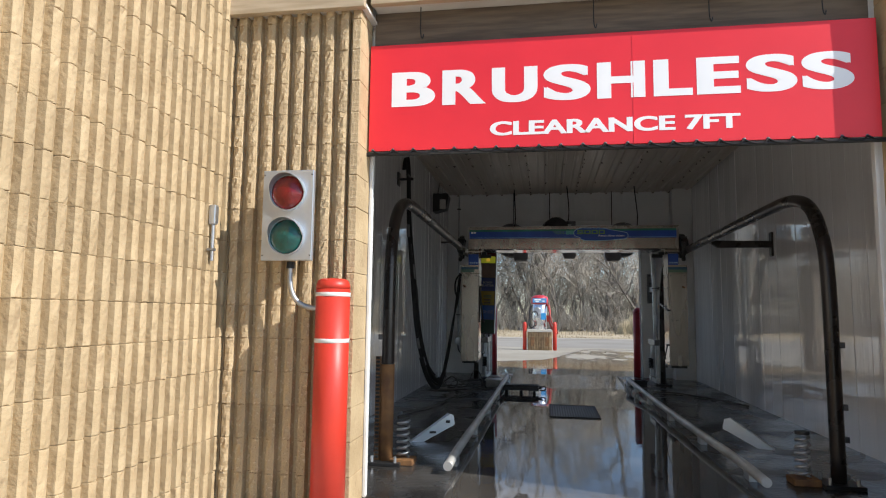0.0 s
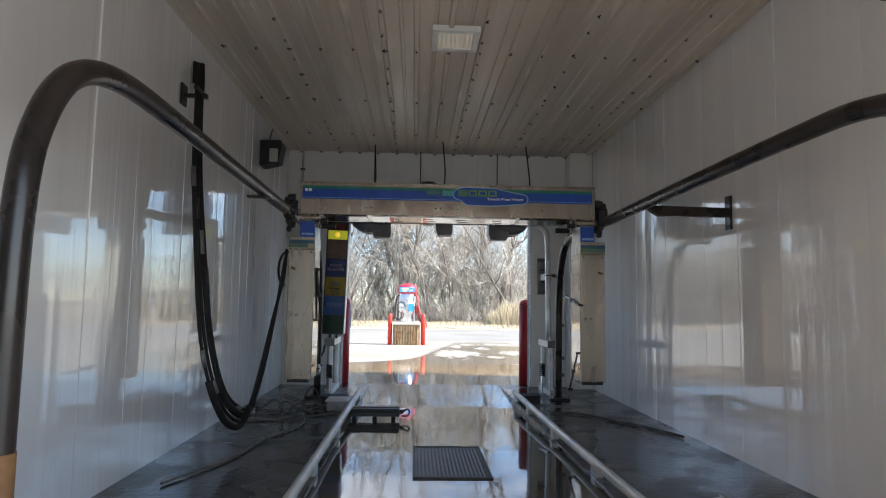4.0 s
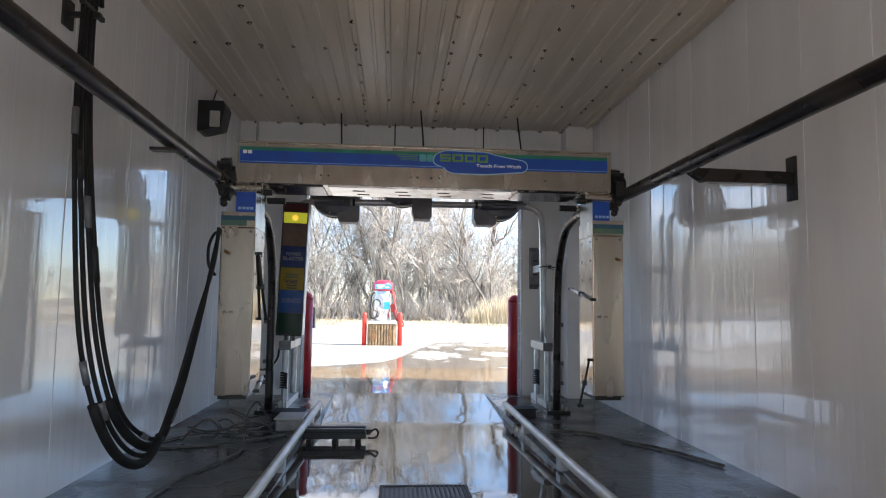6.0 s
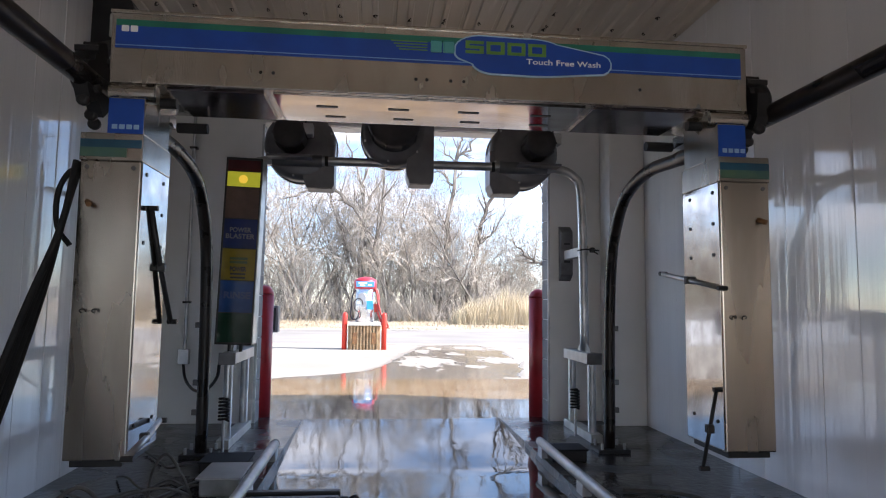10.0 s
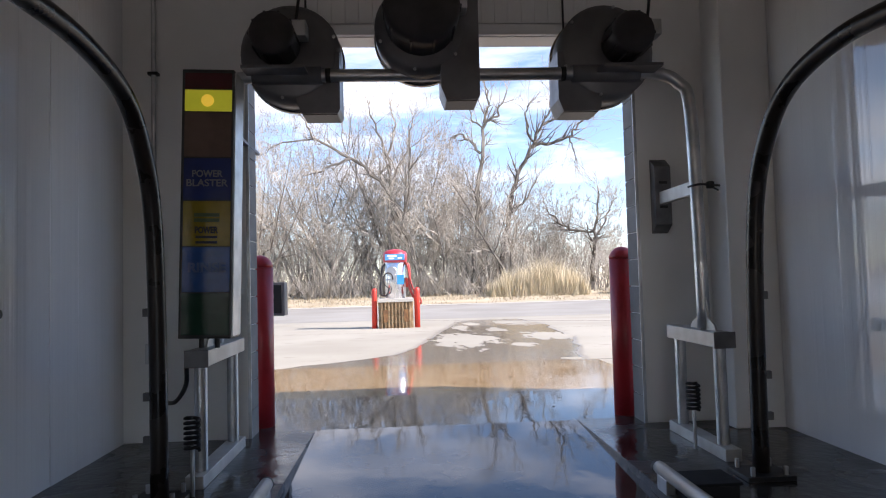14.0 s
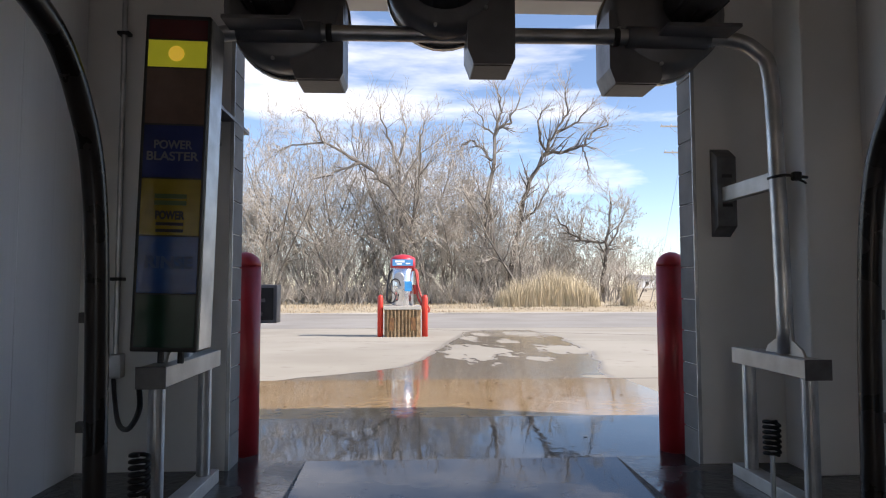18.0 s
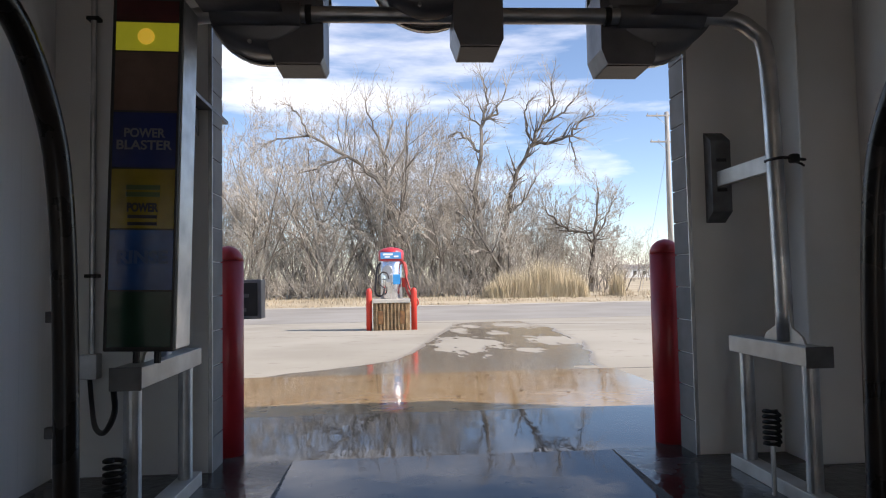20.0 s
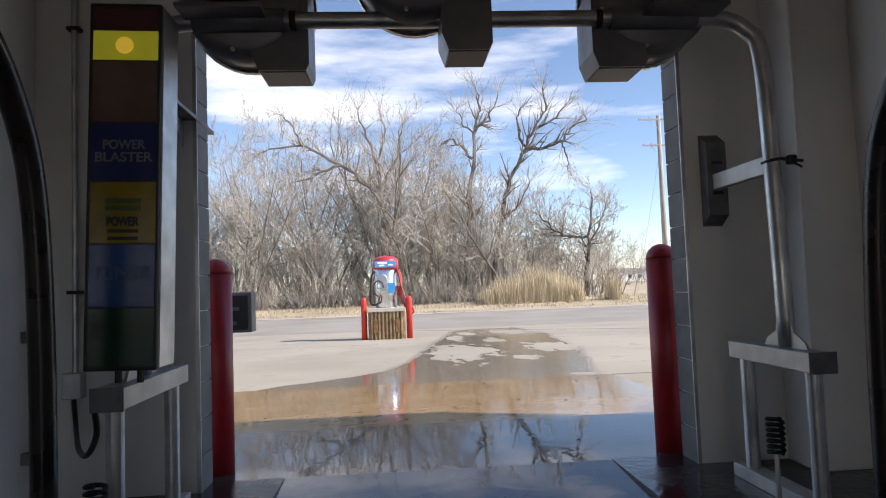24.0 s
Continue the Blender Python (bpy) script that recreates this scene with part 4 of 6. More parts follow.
# ---- tube rails: hoops that carry the gantry along the bay ----
def tube_rail(side):
    x0, x1 = (-1.20, -1.195) if side < 0 else (2.02, 1.962)
    s = thing("tube_rail", "dark glossy tube rail bent down to the floor at both ends", "rail", "gantry tube rails")
    dz = 0.0 if side < 0 else -0.03
    line = [(4.83, 0.02), (4.835, 0.9), (4.85, 1.50 + dz), (4.92, 1.80 + dz), (5.10, 2.03 + dz), (5.42, 2.135 + dz), (6.0, 2.15 + dz), (7.5, 2.13 + dz), (9.1, 2.112 + dz), (9.9, 2.107 + dz), (10.42, 2.095), (10.82, 1.99), (11.04, 1.75),
            (11.15, 1.45), (11.20, 0.9), (11.22, 0.02)]
    pts = smooth_path([(x0 + (x1 - x0) * min(1.0, (y - 4.83) / 3.2), y, z) for y, z in line], 6)
    tube = part("tube", add_tube(bm_new(), pts, [0.049 if p.y < 10 else 0.044 for p in pts], 16), M["tube"], s)
    for y, x in ((4.83, x0), (11.22, x1)):
        part("base_plate", add_box(bm_new(), (x - 0.13, y - 0.11, 0.004), (x + 0.13, y + 0.11, 0.03), 0.004), M["black"], s)
        for dx in (-0.09, 0.09):
            for dy in (-0.08, 0.08):
                part("bolt", add_cyl(bm_new(), (x + dx, y + dy, 0.03), (x + dx, y + dy, 0.075), 0.012, seg=6), M["galv"], s)
        for z in (0.52, 0.95, 0.30):
            part("clip", add_box(bm_new(), (x + side * 0.040, y - 0.014, z), (x + side * 0.078, y + 0.014, z + 0.042), 0.003), M["dull_steel"], s, "grey clip on the tube")
    if side < 0:
        part("sleeve", add_tube(bm_new(), [(x0, 4.832, 0.03), (x0, 4.832, 0.76)], 0.053, 16), M["rust"], s, "ochre rusty sleeve on the lower tube")
        for k in range(26):
            part("chain_link", add_box(bm_new(), (x0 - 0.085, 4.79, 0.05 + 0.03 * k), (x0 - 0.056, 4.81, 0.068 + 0.03 * k), 0.002), M["black"], s)
        part("chain_rail", add_box(bm_new(), (x0 - 0.092, 4.81, 0.03), (x0 - 0.05, 4.83, 0.82), 0.002), M["rust"], s)
    # wall bracket under the tube
    xw = X0 if side < 0 else X1
    yb, xt = 8.04, x1
    if side < 0:
        part("tab", add_box(bm_new(), (x0 - 0.10, 7.86, 2.055), (x0 + 0.05, 7.93, 2.075), 0.004), M["tube"], s, "short dark tab under the tube")
        return s
    arm = bm_new()
    add_prism(arm, [(xw, 1.995), (xw, 2.075), (xt, 2.085), (xt + side * 0.07, 2.035), (xt + side * 0.13, 1.995)], yb - 0.03, yb + 0.03)
    part("wall_arm", arm, M["tube"], s, "dark steel wall arm under the tube")
    part("wall_plate", add_box(bm_new(), (xw - side * 0.03, yb - 0.045, 1.89), (xw, yb + 0.045, 2.18), 0.004), M["tube"], s)
    return s


tube_rail(-1)
tube_rail(1)


# ---- blowers at the exit ----
def blower(cx, cy, cz, r, duct, duct_z, motor_r, motor_dx):
    s = thing("dryer_blower", "dark grey centrifugal dryer blower with a downward outlet", "blower", "dryer blowers")
    m = M["blower"]
    part("housing", add_lathe(bm_new(), [(0.05, -0.16), (r * 0.86, -0.16), (r, -0.13), (r, 0.10), (r * 0.9, 0.13), (0.05, 0.13)], (cx, cy, cz), 36, "y"), m, s)
    part("rim", add_lathe(bm_new(), [(r * 0.96, 0.06), (r * 1.035, 0.06), (r * 1.035, 0.11), (r * 0.96, 0.11)], (cx, cy, cz), 36, "y"), M["steel"], s, "bright steel rim")
    d0, d1 = duct
    top = cz + 0.22 if d1 > cx + r else cz
    bm = add_prism(bm_new(), [(d0, top), (d1, top), (d1, duct_z), (d1 - 0.015, duct_z - 0.03), (d0 + 0.03, duct_z - 0.03), (d0 - 0.0, duct_z + 0.05)], cy - 0.15, cy + 0.10)
    part("outlet", bm, m, s, "square sheet metal outlet")
    part("outlet_mouth", add_box(bm_new(), (d0 + 0.035, cy - 0.13, duct_z - 0.034), (d1 - 0.02, cy + 0.08, duct_z - 0.029)), M["black"], s)
    mx = cx + motor_dx
    part("motor", add_lathe(bm_new(), [(motor_r * 0.4, -0.42), (motor_r * 0.9, -0.41), (motor_r, -0.38), (motor_r, -0.16), (motor_r * 0.5, -0.15)], (mx, cy, cz + 0.04), 28, "y"), M["motor"], s, "dull dark ribbed motor")
    for k in range(10):
        a = 2 * math.pi * k / 10
        part("motor_rib", add_box(bm_new(), (mx + motor_r * math.cos(a) - 0.008, cy - 0.38, cz + 0.04 + motor_r * math.sin(a) - 0.008), (mx + motor_r * math.cos(a) + 0.008, cy - 0.18, cz + 0.04 + motor_r * math.sin(a) + 0.008), 0.003), M["motor"], s)
    part("junction_box", add_box(bm_new(), (mx + motor_r * 0.8, cy - 0.34, cz + 0.04), (mx + motor_r * 0.8 + 0.09, cy - 0.22, cz + 0.14), 0.008), M["galv"], s, "grey motor terminal box")
    for k in range(6):
        a = radians(20 + 60 * k)
        part("bolt", add_cyl(bm_new(), (cx + r * 0.93 * math.cos(a), cy - 0.155, cz + r * 0.93 * math.sin(a)), (cx + r * 0.93 * math.cos(a), cy - 0.17, cz + r * 0.93 * math.sin(a)), 0.010, seg=6), M["galv"], s)
    if motor_r < 0.2:
        part("motor_shelf", add_box(bm_new(), (mx - 0.19, cy - 0.36, cz - 0.165), (mx + 0.19, cy - 0.16, cz - 0.145), 0.003), m, s)
    part("cable", add_tube(bm_new(), smooth_path([(mx + motor_r * 0.9, cy - 0.28, cz + 0.1), (mx + motor_r * 0.9 + 0.03, cy - 0.26, cz + 0.4), (mx + motor_r * 0.9, cy - 0.1, ZC - 0.005)], 6), 0.010, 8), M["black"], s)
    return s


M["motor"] = surface("dull_motor_paint", (0.055, 0.050, 0.050), (0.035, 0.032, 0.033), 8, 0.5, 0.6, bump=0.001)
M["blower"] = surface("grey_sheet_metal", (0.19, 0.19, 0.20), (0.13, 0.13, 0.14), 4, 0.34, 0.5, metal=0.3, bump=0.001)
blower(-0.62, 12.02, 2.56, 0.315, (-0.585, -0.312), 2.20, 0.135, -0.07)
blower(0.21, 11.86, 2.66, 0.290, (0.325, 0.565), 2.235, 0.225, 0.0)
blower(1.42, 12.02, 2.56, 0.315, (1.095, 1.375), 2.20, 0.135, 0.10)


def blower_arch():
    s = thing("blower_stand", "galvanised pipe arch on two low stands carrying the dryer blowers", "pipe stand")
    pts = smooth_path([(-1.082, 11.80, 0.75), (-1.078, 11.82, 1.6), (-1.07, 11.84, 2.20), (-1.02, 11.85, 2.335), (-0.90, 11.85, 2.395), (-0.4, 11.85, 2.405), (0.5, 11.85, 2.405), (1.5, 11.85, 2.41),
                       (1.76, 11.85, 2.40), (1.88, 11.84, 2.335), (1.935, 11.82, 2.20), (1.945, 11.80, 1.6), (1.95, 11.78, 0.75)], 6)
    part("pipe", add_tube(bm_new(), pts, 0.040, 16), M["galv"], s)
    for x in (-0.38, -0.74, 1.12, 1.58):
        part("pipe_clamp", add_tube(bm_new(), [(x - 0.015, 11.85, 2.406), (x + 0.015, 11.85, 2.406)], 0.047, 16), M["black"], s)
    for x0, x1 in ((-0.85, -0.42), (1.18, 1.62)):
        part("sleeve", add_tube(bm_new(), [(x0, 11.85, 2.407), (x1, 11.85, 2.407)], 0.056, 16), M["blower"], s, "grey carrier sleeve")
    for x, ya, yb in ((-1.082, 11.45, 12.24), (1.95, 11.53, 12.22)):
        w = 0.062
        part("stand_bar", add_box(bm_new(), (x - w, ya, 0.655), (x + w, yb, 0.743), 0.004), M["alu"], s, "pale metal cross bar")
        part("end_plate", add_box(bm_new(), (x - w - 0.004, ya - 0.005, 0.65), (x + w + 0.004, ya, 0.747), 0.002), M["dull_steel"], s, "dull grey end plate")
        part("floor_bar", add_box(bm_new(), (x - w * 0.8, ya - 0.05, 0.004), (x + w * 0.8, yb + 0.05, 0.075), 0.004), M["alu"], s)
        for y in (ya + 0.07, yb - 0.07):
            part("leg", add_cyl(bm_new(), (x, y, 0.07), (x, y, 0.656), 0.036, seg=18), M["galv"], s, "round galvanised leg")
        ym = 11.79
        part("gusset", add_prism(bm_new(), [(ym - 0.17, 0.745), (ym + 0.17, 0.745), (ym + 0.15, 0.78), (ym + 0.07, 0.82), (ym + 0.045, 0.95), (ym - 0.045, 0.95), (ym - 0.07, 0.82), (ym - 0.15, 0.78)], x - 0.006, x + 0.006, "x"), M["alu"], s, "curved foot gusset")
        sx, sy = (-1.057, 11.30) if x < 0 else (1.86, 11.78)
        part("spring_post", add_cyl(bm_new(), (sx, sy, 0.0), (sx, sy, 0.26), 0.012, seg=8), M["galv"], s)
        coil = [(sx + 0.036 * math.cos(a * 0.7), sy + 0.036 * math.sin(a * 0.7), 0.24 + 0.0029 * a) for a in range(0, 62)]
        part("spring", add_tube(bm_new(), coil, 0.009, 6), M["rubber"], s, "black coil spring")
    # stay to the exit wall
    part("wall_plate", add_prism(bm_new(), [(12.41, 1.46), (YB, 1.40), (YB, 1.955), (12.41, 1.89)], 1.925, 2.045, "x"), M["dull_steel"], s, "weathered dark steel wall plate")
    part("stay", add_box(bm_new(), (1.955, 11.82, 1.61), (2.005, 12.44, 1.70), 0.004), M["alu"], s, "pale square stay")
    part("strap", add_tube(bm_new(), smooth_path([(1.905, 11.82, 1.652), (1.92, 11.765, 1.656), (1.96, 11.752, 1.66), (2.02, 11.758, 1.655), (2.085, 11.77, 1.652)], 5), 0.008, 8), M["black"], s, "black tie strap")
    part("strap_knot", add_box(bm_new(), (1.995, 11.735, 1.632), (2.04, 11.775, 1.678), 0.010), M["black"], s)
    part("strap_end", add_tube(bm_new(), [(2.03, 11.76, 1.64), (2.06, 11.76, 1.628), (2.075, 11.765, 1.62)], 0.006, 6), M["black"], s)
    for dz in (1.58, 1.76):
        part("slot", add_box(bm_new(), (1.955, 12.404, dz), (2.015, 12.411, dz + 0.02)), M["black"], s)
    for dz in (1.47, 1.88):
        part("bolt", add_cyl(bm_new(), (1.985, 12.44, dz), (1.985, 12.425, dz), 0.018, seg=6), M["galv"], s)
    return s


blower_arch()


# ---- wash stage sign by the exit ----
def stage_sign():
    s = thing("wash_stage_sign", "tall narrow dark sign with coloured panels, one lit yellow", "sign")
    x0, x1, z0, z1, y = -1.205, -0.915, 0.805, 2.335, 11.50
    part("case", add_box(bm_new(), (x0, y, z0), (x1, y + 0.20, z1), 0.006), M["black"], s)
    part("side_trim", add_box(bm_new(), (x1, y + 0.02, z0 + 0.01), (x1 + 0.006, y + 0.19, z1 - 0.01)), M["galv"], s)
    rows = [("red_panel", 2.222, 2.312, (0.085, 0.01, 0.014)), ("brown_panel", 1.83, 2.085, (0.145, 0.093, 0.076)), ("navy_panel", 1.585, 1.822, (0.017, 0.031, 0.145)),
            ("yellow_panel", 1.325, 1.578, (0.272, 0.196, 0.017)), ("blue_panel", 1.065, 1.318, (0.02, 0.076, 0.272)), ("green_panel", 0.825, 1.058, (0.006, 0.04, 0.022))]
    for nm, a, b, c in rows:
        part(nm, add_box(bm_new(), (x0 + 0.018, y - 0.004, a), (x1 - 0.010, y + 0.001, b)), surface(nm, c, tuple(0.75 * v for v in c), 9, 0.22), s, nm.replace("_", " "))
    part("lit_panel", add_box(bm_new(), (x0 + 0.018, y - 0.004, 2.092), (x1 - 0.010, y + 0.001, 2.215)), glowing("lit_yellow", (0.50, 0.50, 0.03), 0.17), s, "lit yellow lamp panel")
    part("lamp_disc", add_lathe(bm_new(), [(0.035, 0.0), (0.035, -0.006), (0.02, -0.010), (0.002, -0.011)], ((x0 + x1) / 2, y - 0.004, 2.153), 20, "y"), glowing("lit_amber", (0.75, 0.50, 0.05), 0.35), s, "amber lamp")
    dim = surface("faded_white", (0.16, 0.17, 0.20), rough=0.4)
    lettering("lettering", "POWER", x0 + 0.065, x1 - 0.055, 1.715, 1.755, y - 0.004, dim, s, 0.025)
    lettering("lettering", "BLASTER", x0 + 0.035, x1 - 0.025, 1.662, 1.703, y - 0.004, dim, s, 0.02)
    lettering("lettering", "POWER", x0 + 0.085, x1 - 0.075, 1.395, 1.435, y - 0.004, M["black"], s, 0.05)
    for z in (1.375, 1.345):
        part("text_bar", add_box(bm_new(), (x0 + 0.09, y - 0.007, z - 0.007), (x1 - 0.08, y - 0.004, z + 0.007)), M["black"], s)
    for z in (1.50, 1.47):
        part("text_bar", add_box(bm_new(), (x0 + 0.08, y - 0.007, z - 0.010), (x1 - 0.07, y - 0.004, z + 0.010)), surface("dull_green", (0.06, 0.10, 0.02), rough=0.4), s)
    lettering("lettering", "RINSE", x0 + 0.05, x1 - 0.03, 1.175, 1.232, y - 0.004, surface("faded_blue", (0.05, 0.10, 0.25), rough=0.4), s, 0.04)
    for dx in (0.10, 0.19):
        part("foot", add_cyl(bm_new(), (x0 + dx, y + 0.1, 0.745), (x0 + dx, y + 0.1, z0), 0.015, seg=8), M["black"], s)
    part("cable", add_tube(bm_new(), smooth_path([(-1.15, 11.49, 0.66), (-1.19, 11.60, 0.53), (-1.32, 11.80, 0.40), (-1.50, 12.10, 0.36), (-1.66, 12.40, 0.42), (-1.705, 12.46, 0.56)], 6), 0.013, 8), M["black"], s)
    # the case leans a little towards the opening
    s.matrix_basis = Matrix.Translation((-1.07, 11.5, 0.80)) @ Matrix.Rotation(radians(1.4), 4, "Y") @ Matrix.Translation((1.075, -11.5, -0.80))
    return s


stage_sign()


# ---- loose and small things of the bay ----
def wheel_rail(x, flare):
    s = thing("wheel_rail", "grey steel wheel guide rail along the bay floor", "rail", "wheel guide rails")
    pts = smooth_path([(x + flare, 4.55, 0.07), (x + flare * 0.8, 5.2, 0.09), (x + flare * 0.3, 6.6, 0.095), (x, 8.5, 0.095), (x, 11.15, 0.095)], 5)
    part("pipe", add_tube(bm_new(), pts, 0.034, 12), M["alu"], s)
    for y in (4.9, 6.2, 7.5, 8.8, 10.1, 11.05):
        f = flare * max(0.0, min(1.0, (8.5 - y) / 3.5))
        part("foot", add_box(bm_new(), (x + f - 0.03, y - 0.06, 0.0), (x + f + 0.03, y + 0.06, 0.075), 0.004), M["galv"], s)
    part("end_cap", add_cyl(bm_new(), (x, 11.15, 0.095), (x, 11.165, 0.095), 0.036, seg=12), M["black"], s)
    return s


wheel_rail(-0.645, -0.03)
wheel_rail(1.375, 0.09)


def floor_drain():
    s = thing("floor_drain", "dark steel grating over a floor drain", "drain")
    x0, x1, y0, y1, z = 0.06, 0.63, 7.40, 8.40, 0.0
    part("pit", add_box(bm_new(), (x0, y0, z + 0.001), (x1, y1, z + 0.004)), M["black"], s)
    for a, b in (((x0, y0), (x1, y0 + 0.02)), ((x0, y1 - 0.02), (x1, y1)), ((x0, y0 + 0.02), (x0 + 0.02, y1 - 0.02)), ((x1 - 0.02, y0 + 0.02), (x1, y1 - 0.02))):
        part("frame", add_box(bm_new(), (*a, z + 0.004), (*b, z + 0.012)), M["grate"], s)
    for i in range(18):
        x = x0 + 0.03 + i * (x1 - x0 - 0.07) / 17
        part("bar", add_box(bm_new(), (x, y0 + 0.02, z + 0.0045), (x + 0.012, y1 - 0.02, z + 0.011)), M["grate"], s)
    return s


M["grate"] = surface("dark_iron", (0.022, 0.020, 0.018), (0.04, 0.03, 0.022), 9, 0.6, metal=0.2, bump=0.001)
floor_drain()


def wash_bar():
    s = thing("undercarriage_sprayer", "low black two-ridged undercarriage sprayer on the wet floor", "spray bar")
    part("body", add_box(bm_new(), (-0.64, 9.80, 0.010), (-0.09, 10.0, 0.060), 0.008), M["black"], s)
    for y in (9.835, 9.96):
        part("ridge", add_box(bm_new(), (-0.635, y - 0.032, 0.056), (-0.095, y + 0.032, 0.094), 0.012), M["black"], s)
    for x in (-0.58, -0.36, -0.16):
        part("saddle", add_box(bm_new(), (x - 0.02, 9.78, floor_dip(x, 9.9) - 0.004), (x + 0.02, 10.02, 0.012), 0.002), M["rubber"], s)
    for k in range(5):
        part("nozzle", add_cyl(bm_new(), (-0.57 + 0.105 * k, 9.897, 0.058), (-0.57 + 0.105 * k, 9.897, 0.078), 0.010, seg=8), M["dull_steel"], s)
    part("end_fitting", add_cyl(bm_new(), (-0.095, 9.90, 0.05), (-0.05, 9.90, 0.05), 0.024, seg=12), M["black"], s)
    part("hose_tail", add_tube(bm_new(), smooth_path([(-0.055, 9.90, 0.05), (-0.01, 9.88, 0.08), (0.015, 9.85, 0.05), (-0.01, 9.81, 0.02), (-0.07, 9.80, 0.02)], 5), 0.009, 8), M["rubber"], s)
    return s


wash_bar()


def hose_bundle():
    s = thing("hose_bundle", "black rubber hoses looping from a wall bracket to the gantry", "hose")
    for k in range(4):
        o = (-0.075, -0.03, 0.02, 0.06)[k]
        pts = smooth_path([(-1.905, 8.40 + o * 1.6, 3.12 + 0.02 * k), (-1.88, 8.33 + o * 1.6, 3.20 + 0.015 * k), (-1.83, 8.18 + o * 1.5, 3.22 + 0.02 * k), (-1.79, 8.10 + o * 1.3, 3.08), (-1.77, 8.05 + o, 2.85), (-1.74, 8.0 + o * 1.3, 2.3), (-1.67, 7.94 + o * 1.6, 1.7), (-1.60, 7.96 + o * 2, 1.0), (-1.52, 8.05 + o * 2.2, 0.55),
                           (-1.44, 8.22 + o * 2, 0.26 + 0.03 * k), (-1.37, 8.42 + o * 1.5, 0.22 + 0.03 * k), (-1.325, 8.65 + o, 0.55), (-1.265 - o * 0.1, 8.87 + o * 0.9, 1.10), (-1.222 - o * 0.2, 8.985 + o * 0.6, 1.45 + 0.02 * k), (-1.203, 9.05 + o * 0.3, 1.74)], 7)
        part("hose", add_tube(bm_new(), pts, 0.0145, 8), M["rubber"], s)
        if k in (0, 2):
            part("hose_sleeve", add_tube(bm_new(), pts[int(len(pts) * 0.56):int(len(pts) * 0.75)], 0.029, 10), M["rubber"], s, "thick black protective sleeve")
        for i in (int(len(pts) * (0.36 + 0.03 * k)), int(len(pts) * (0.52 + 0.04 * k)), int(len(pts) * (0.68 + 0.02 * k))):
            part("coupling", add_tube(bm_new(), [pts[i], pts[i + 1], pts[i + 2]], 0.020, 10), M["dull_steel"] if i % 2 else M["black"], s)
    part("bracket_arm", add_box(bm_new(), (X0, 8.08, 2.93), (-1.72, 8.12, 2.96), 0.004), M["black"], s, "black wall bracket")
    part("bracket_bar", add_box(bm_new(), (-1.79, 7.96, 2.96), (-1.76, 8.24, 2.99), 0.004), M["black"], s)
    part("bracket_plate", add_box(bm_new(), (X0, 8.04, 2.86), (X0 + 0.02, 8.16, 3.04), 0.004), M["black"], s)
    part("loop", add_tube(bm_new(), smooth_path([(-1.20, 9.12, 1.72), (-1.24, 9.06, 1.70), (-1.275, 9.04, 1.60), (-1.27, 9.04, 1.46), (-1.22, 9.05, 1.38)], 6), 0.012, 8), M["rubber"], s)
    return s


hose_bundle()


def wall_lamp():
    s = thing("wall_lamp", "black box lamp on the white wall under the ceiling", "lamp")
    part("housing", add_prism(bm_new(), [(X0, 3.25), (X0 + 0.26, 3.25), (X0 + 0.28, 3.20), (X0 + 0.24, 2.98), (X0 + 0.05, 2.93), (X0, 2.93)], 10.70, 10.96), M["black"], s)
    part("lens", add_box(bm_new(), (X0 + 0.13, 10.685, 2.97), (X0 + 0.235, 10.70, 3.14), 0.01), surface("milky_lens", (0.55, 0.54, 0.50), rough=0.25), s, "milky lens")
    part("cable", add_tube(bm_new(), smooth_path([(X0 + 0.03, 10.98, 3.2), (X0 + 0.02, 11.1, 3.3), (X0 + 0.02, 11.3, ZC)], 5), 0.008, 6), M["black"], s)
    return s


wall_lamp()


def ceiling_light():
    s = thing("ceiling_light", "square white framed ceiling light with a ribbed lens", "ceiling light")
    x0, x1, y0, y1, z = 0.16, 0.565, 7.92, 8.36, ZC - 0.03
    for lo, hi in (((x0, y0), (x1, y0 + 0.055)), ((x0, y1 - 0.055), (x1, y1)), ((x0, y0 + 0.055), (x0 + 0.055, y1 - 0.055)), ((x1 - 0.055, y0 + 0.055), (x1, y1 - 0.055))):
        part("frame", add_box(bm_new(), (*lo, z - 0.022), (*hi, z + 0.03), 0.004), M["white"], s)
    part("lens", add_box(bm_new(), (x0 + 0.055, y0 + 0.055, z - 0.010), (x1 - 0.055, y1 - 0.055, z + 0.02)), glowing("warm_lens", (0.75, 0.68, 0.52), 0.06), s, "dim ribbed lens")
    for k in range(7):
        x = x0 + 0.08 + 0.04 * k
        part("lens_rib", add_box(bm_new(), (x, y0 + 0.06, z - 0.016), (x + 0.008, y1 - 0.06, z - 0.010)), M["white"], s)
    return s


ceiling_light()


def spring_foot(x, y, side, label):
    s = thing("spring_foot", label, "spring")
    coil = [(x + 0.045 * math.cos(a * 0.7), y + 0.045 * math.sin(a * 0.7), 0.05 + 0.0052 * a) for a in range(0, 58)]
    part("coil", add_tube(bm_new(), coil, 0.010, 6), M["galv"], s)
    part("plate", add_box(bm_new(), (x - 0.09, y - 0.08, 0.004), (x + 0.09, y + 0.08, 0.05), 0.006), M["rust"], s)
    part("cap", add_cyl(bm_new(), (x, y, 0.345), (x, y, 0.365), 0.05, seg=14), M["black"], s)
    return s


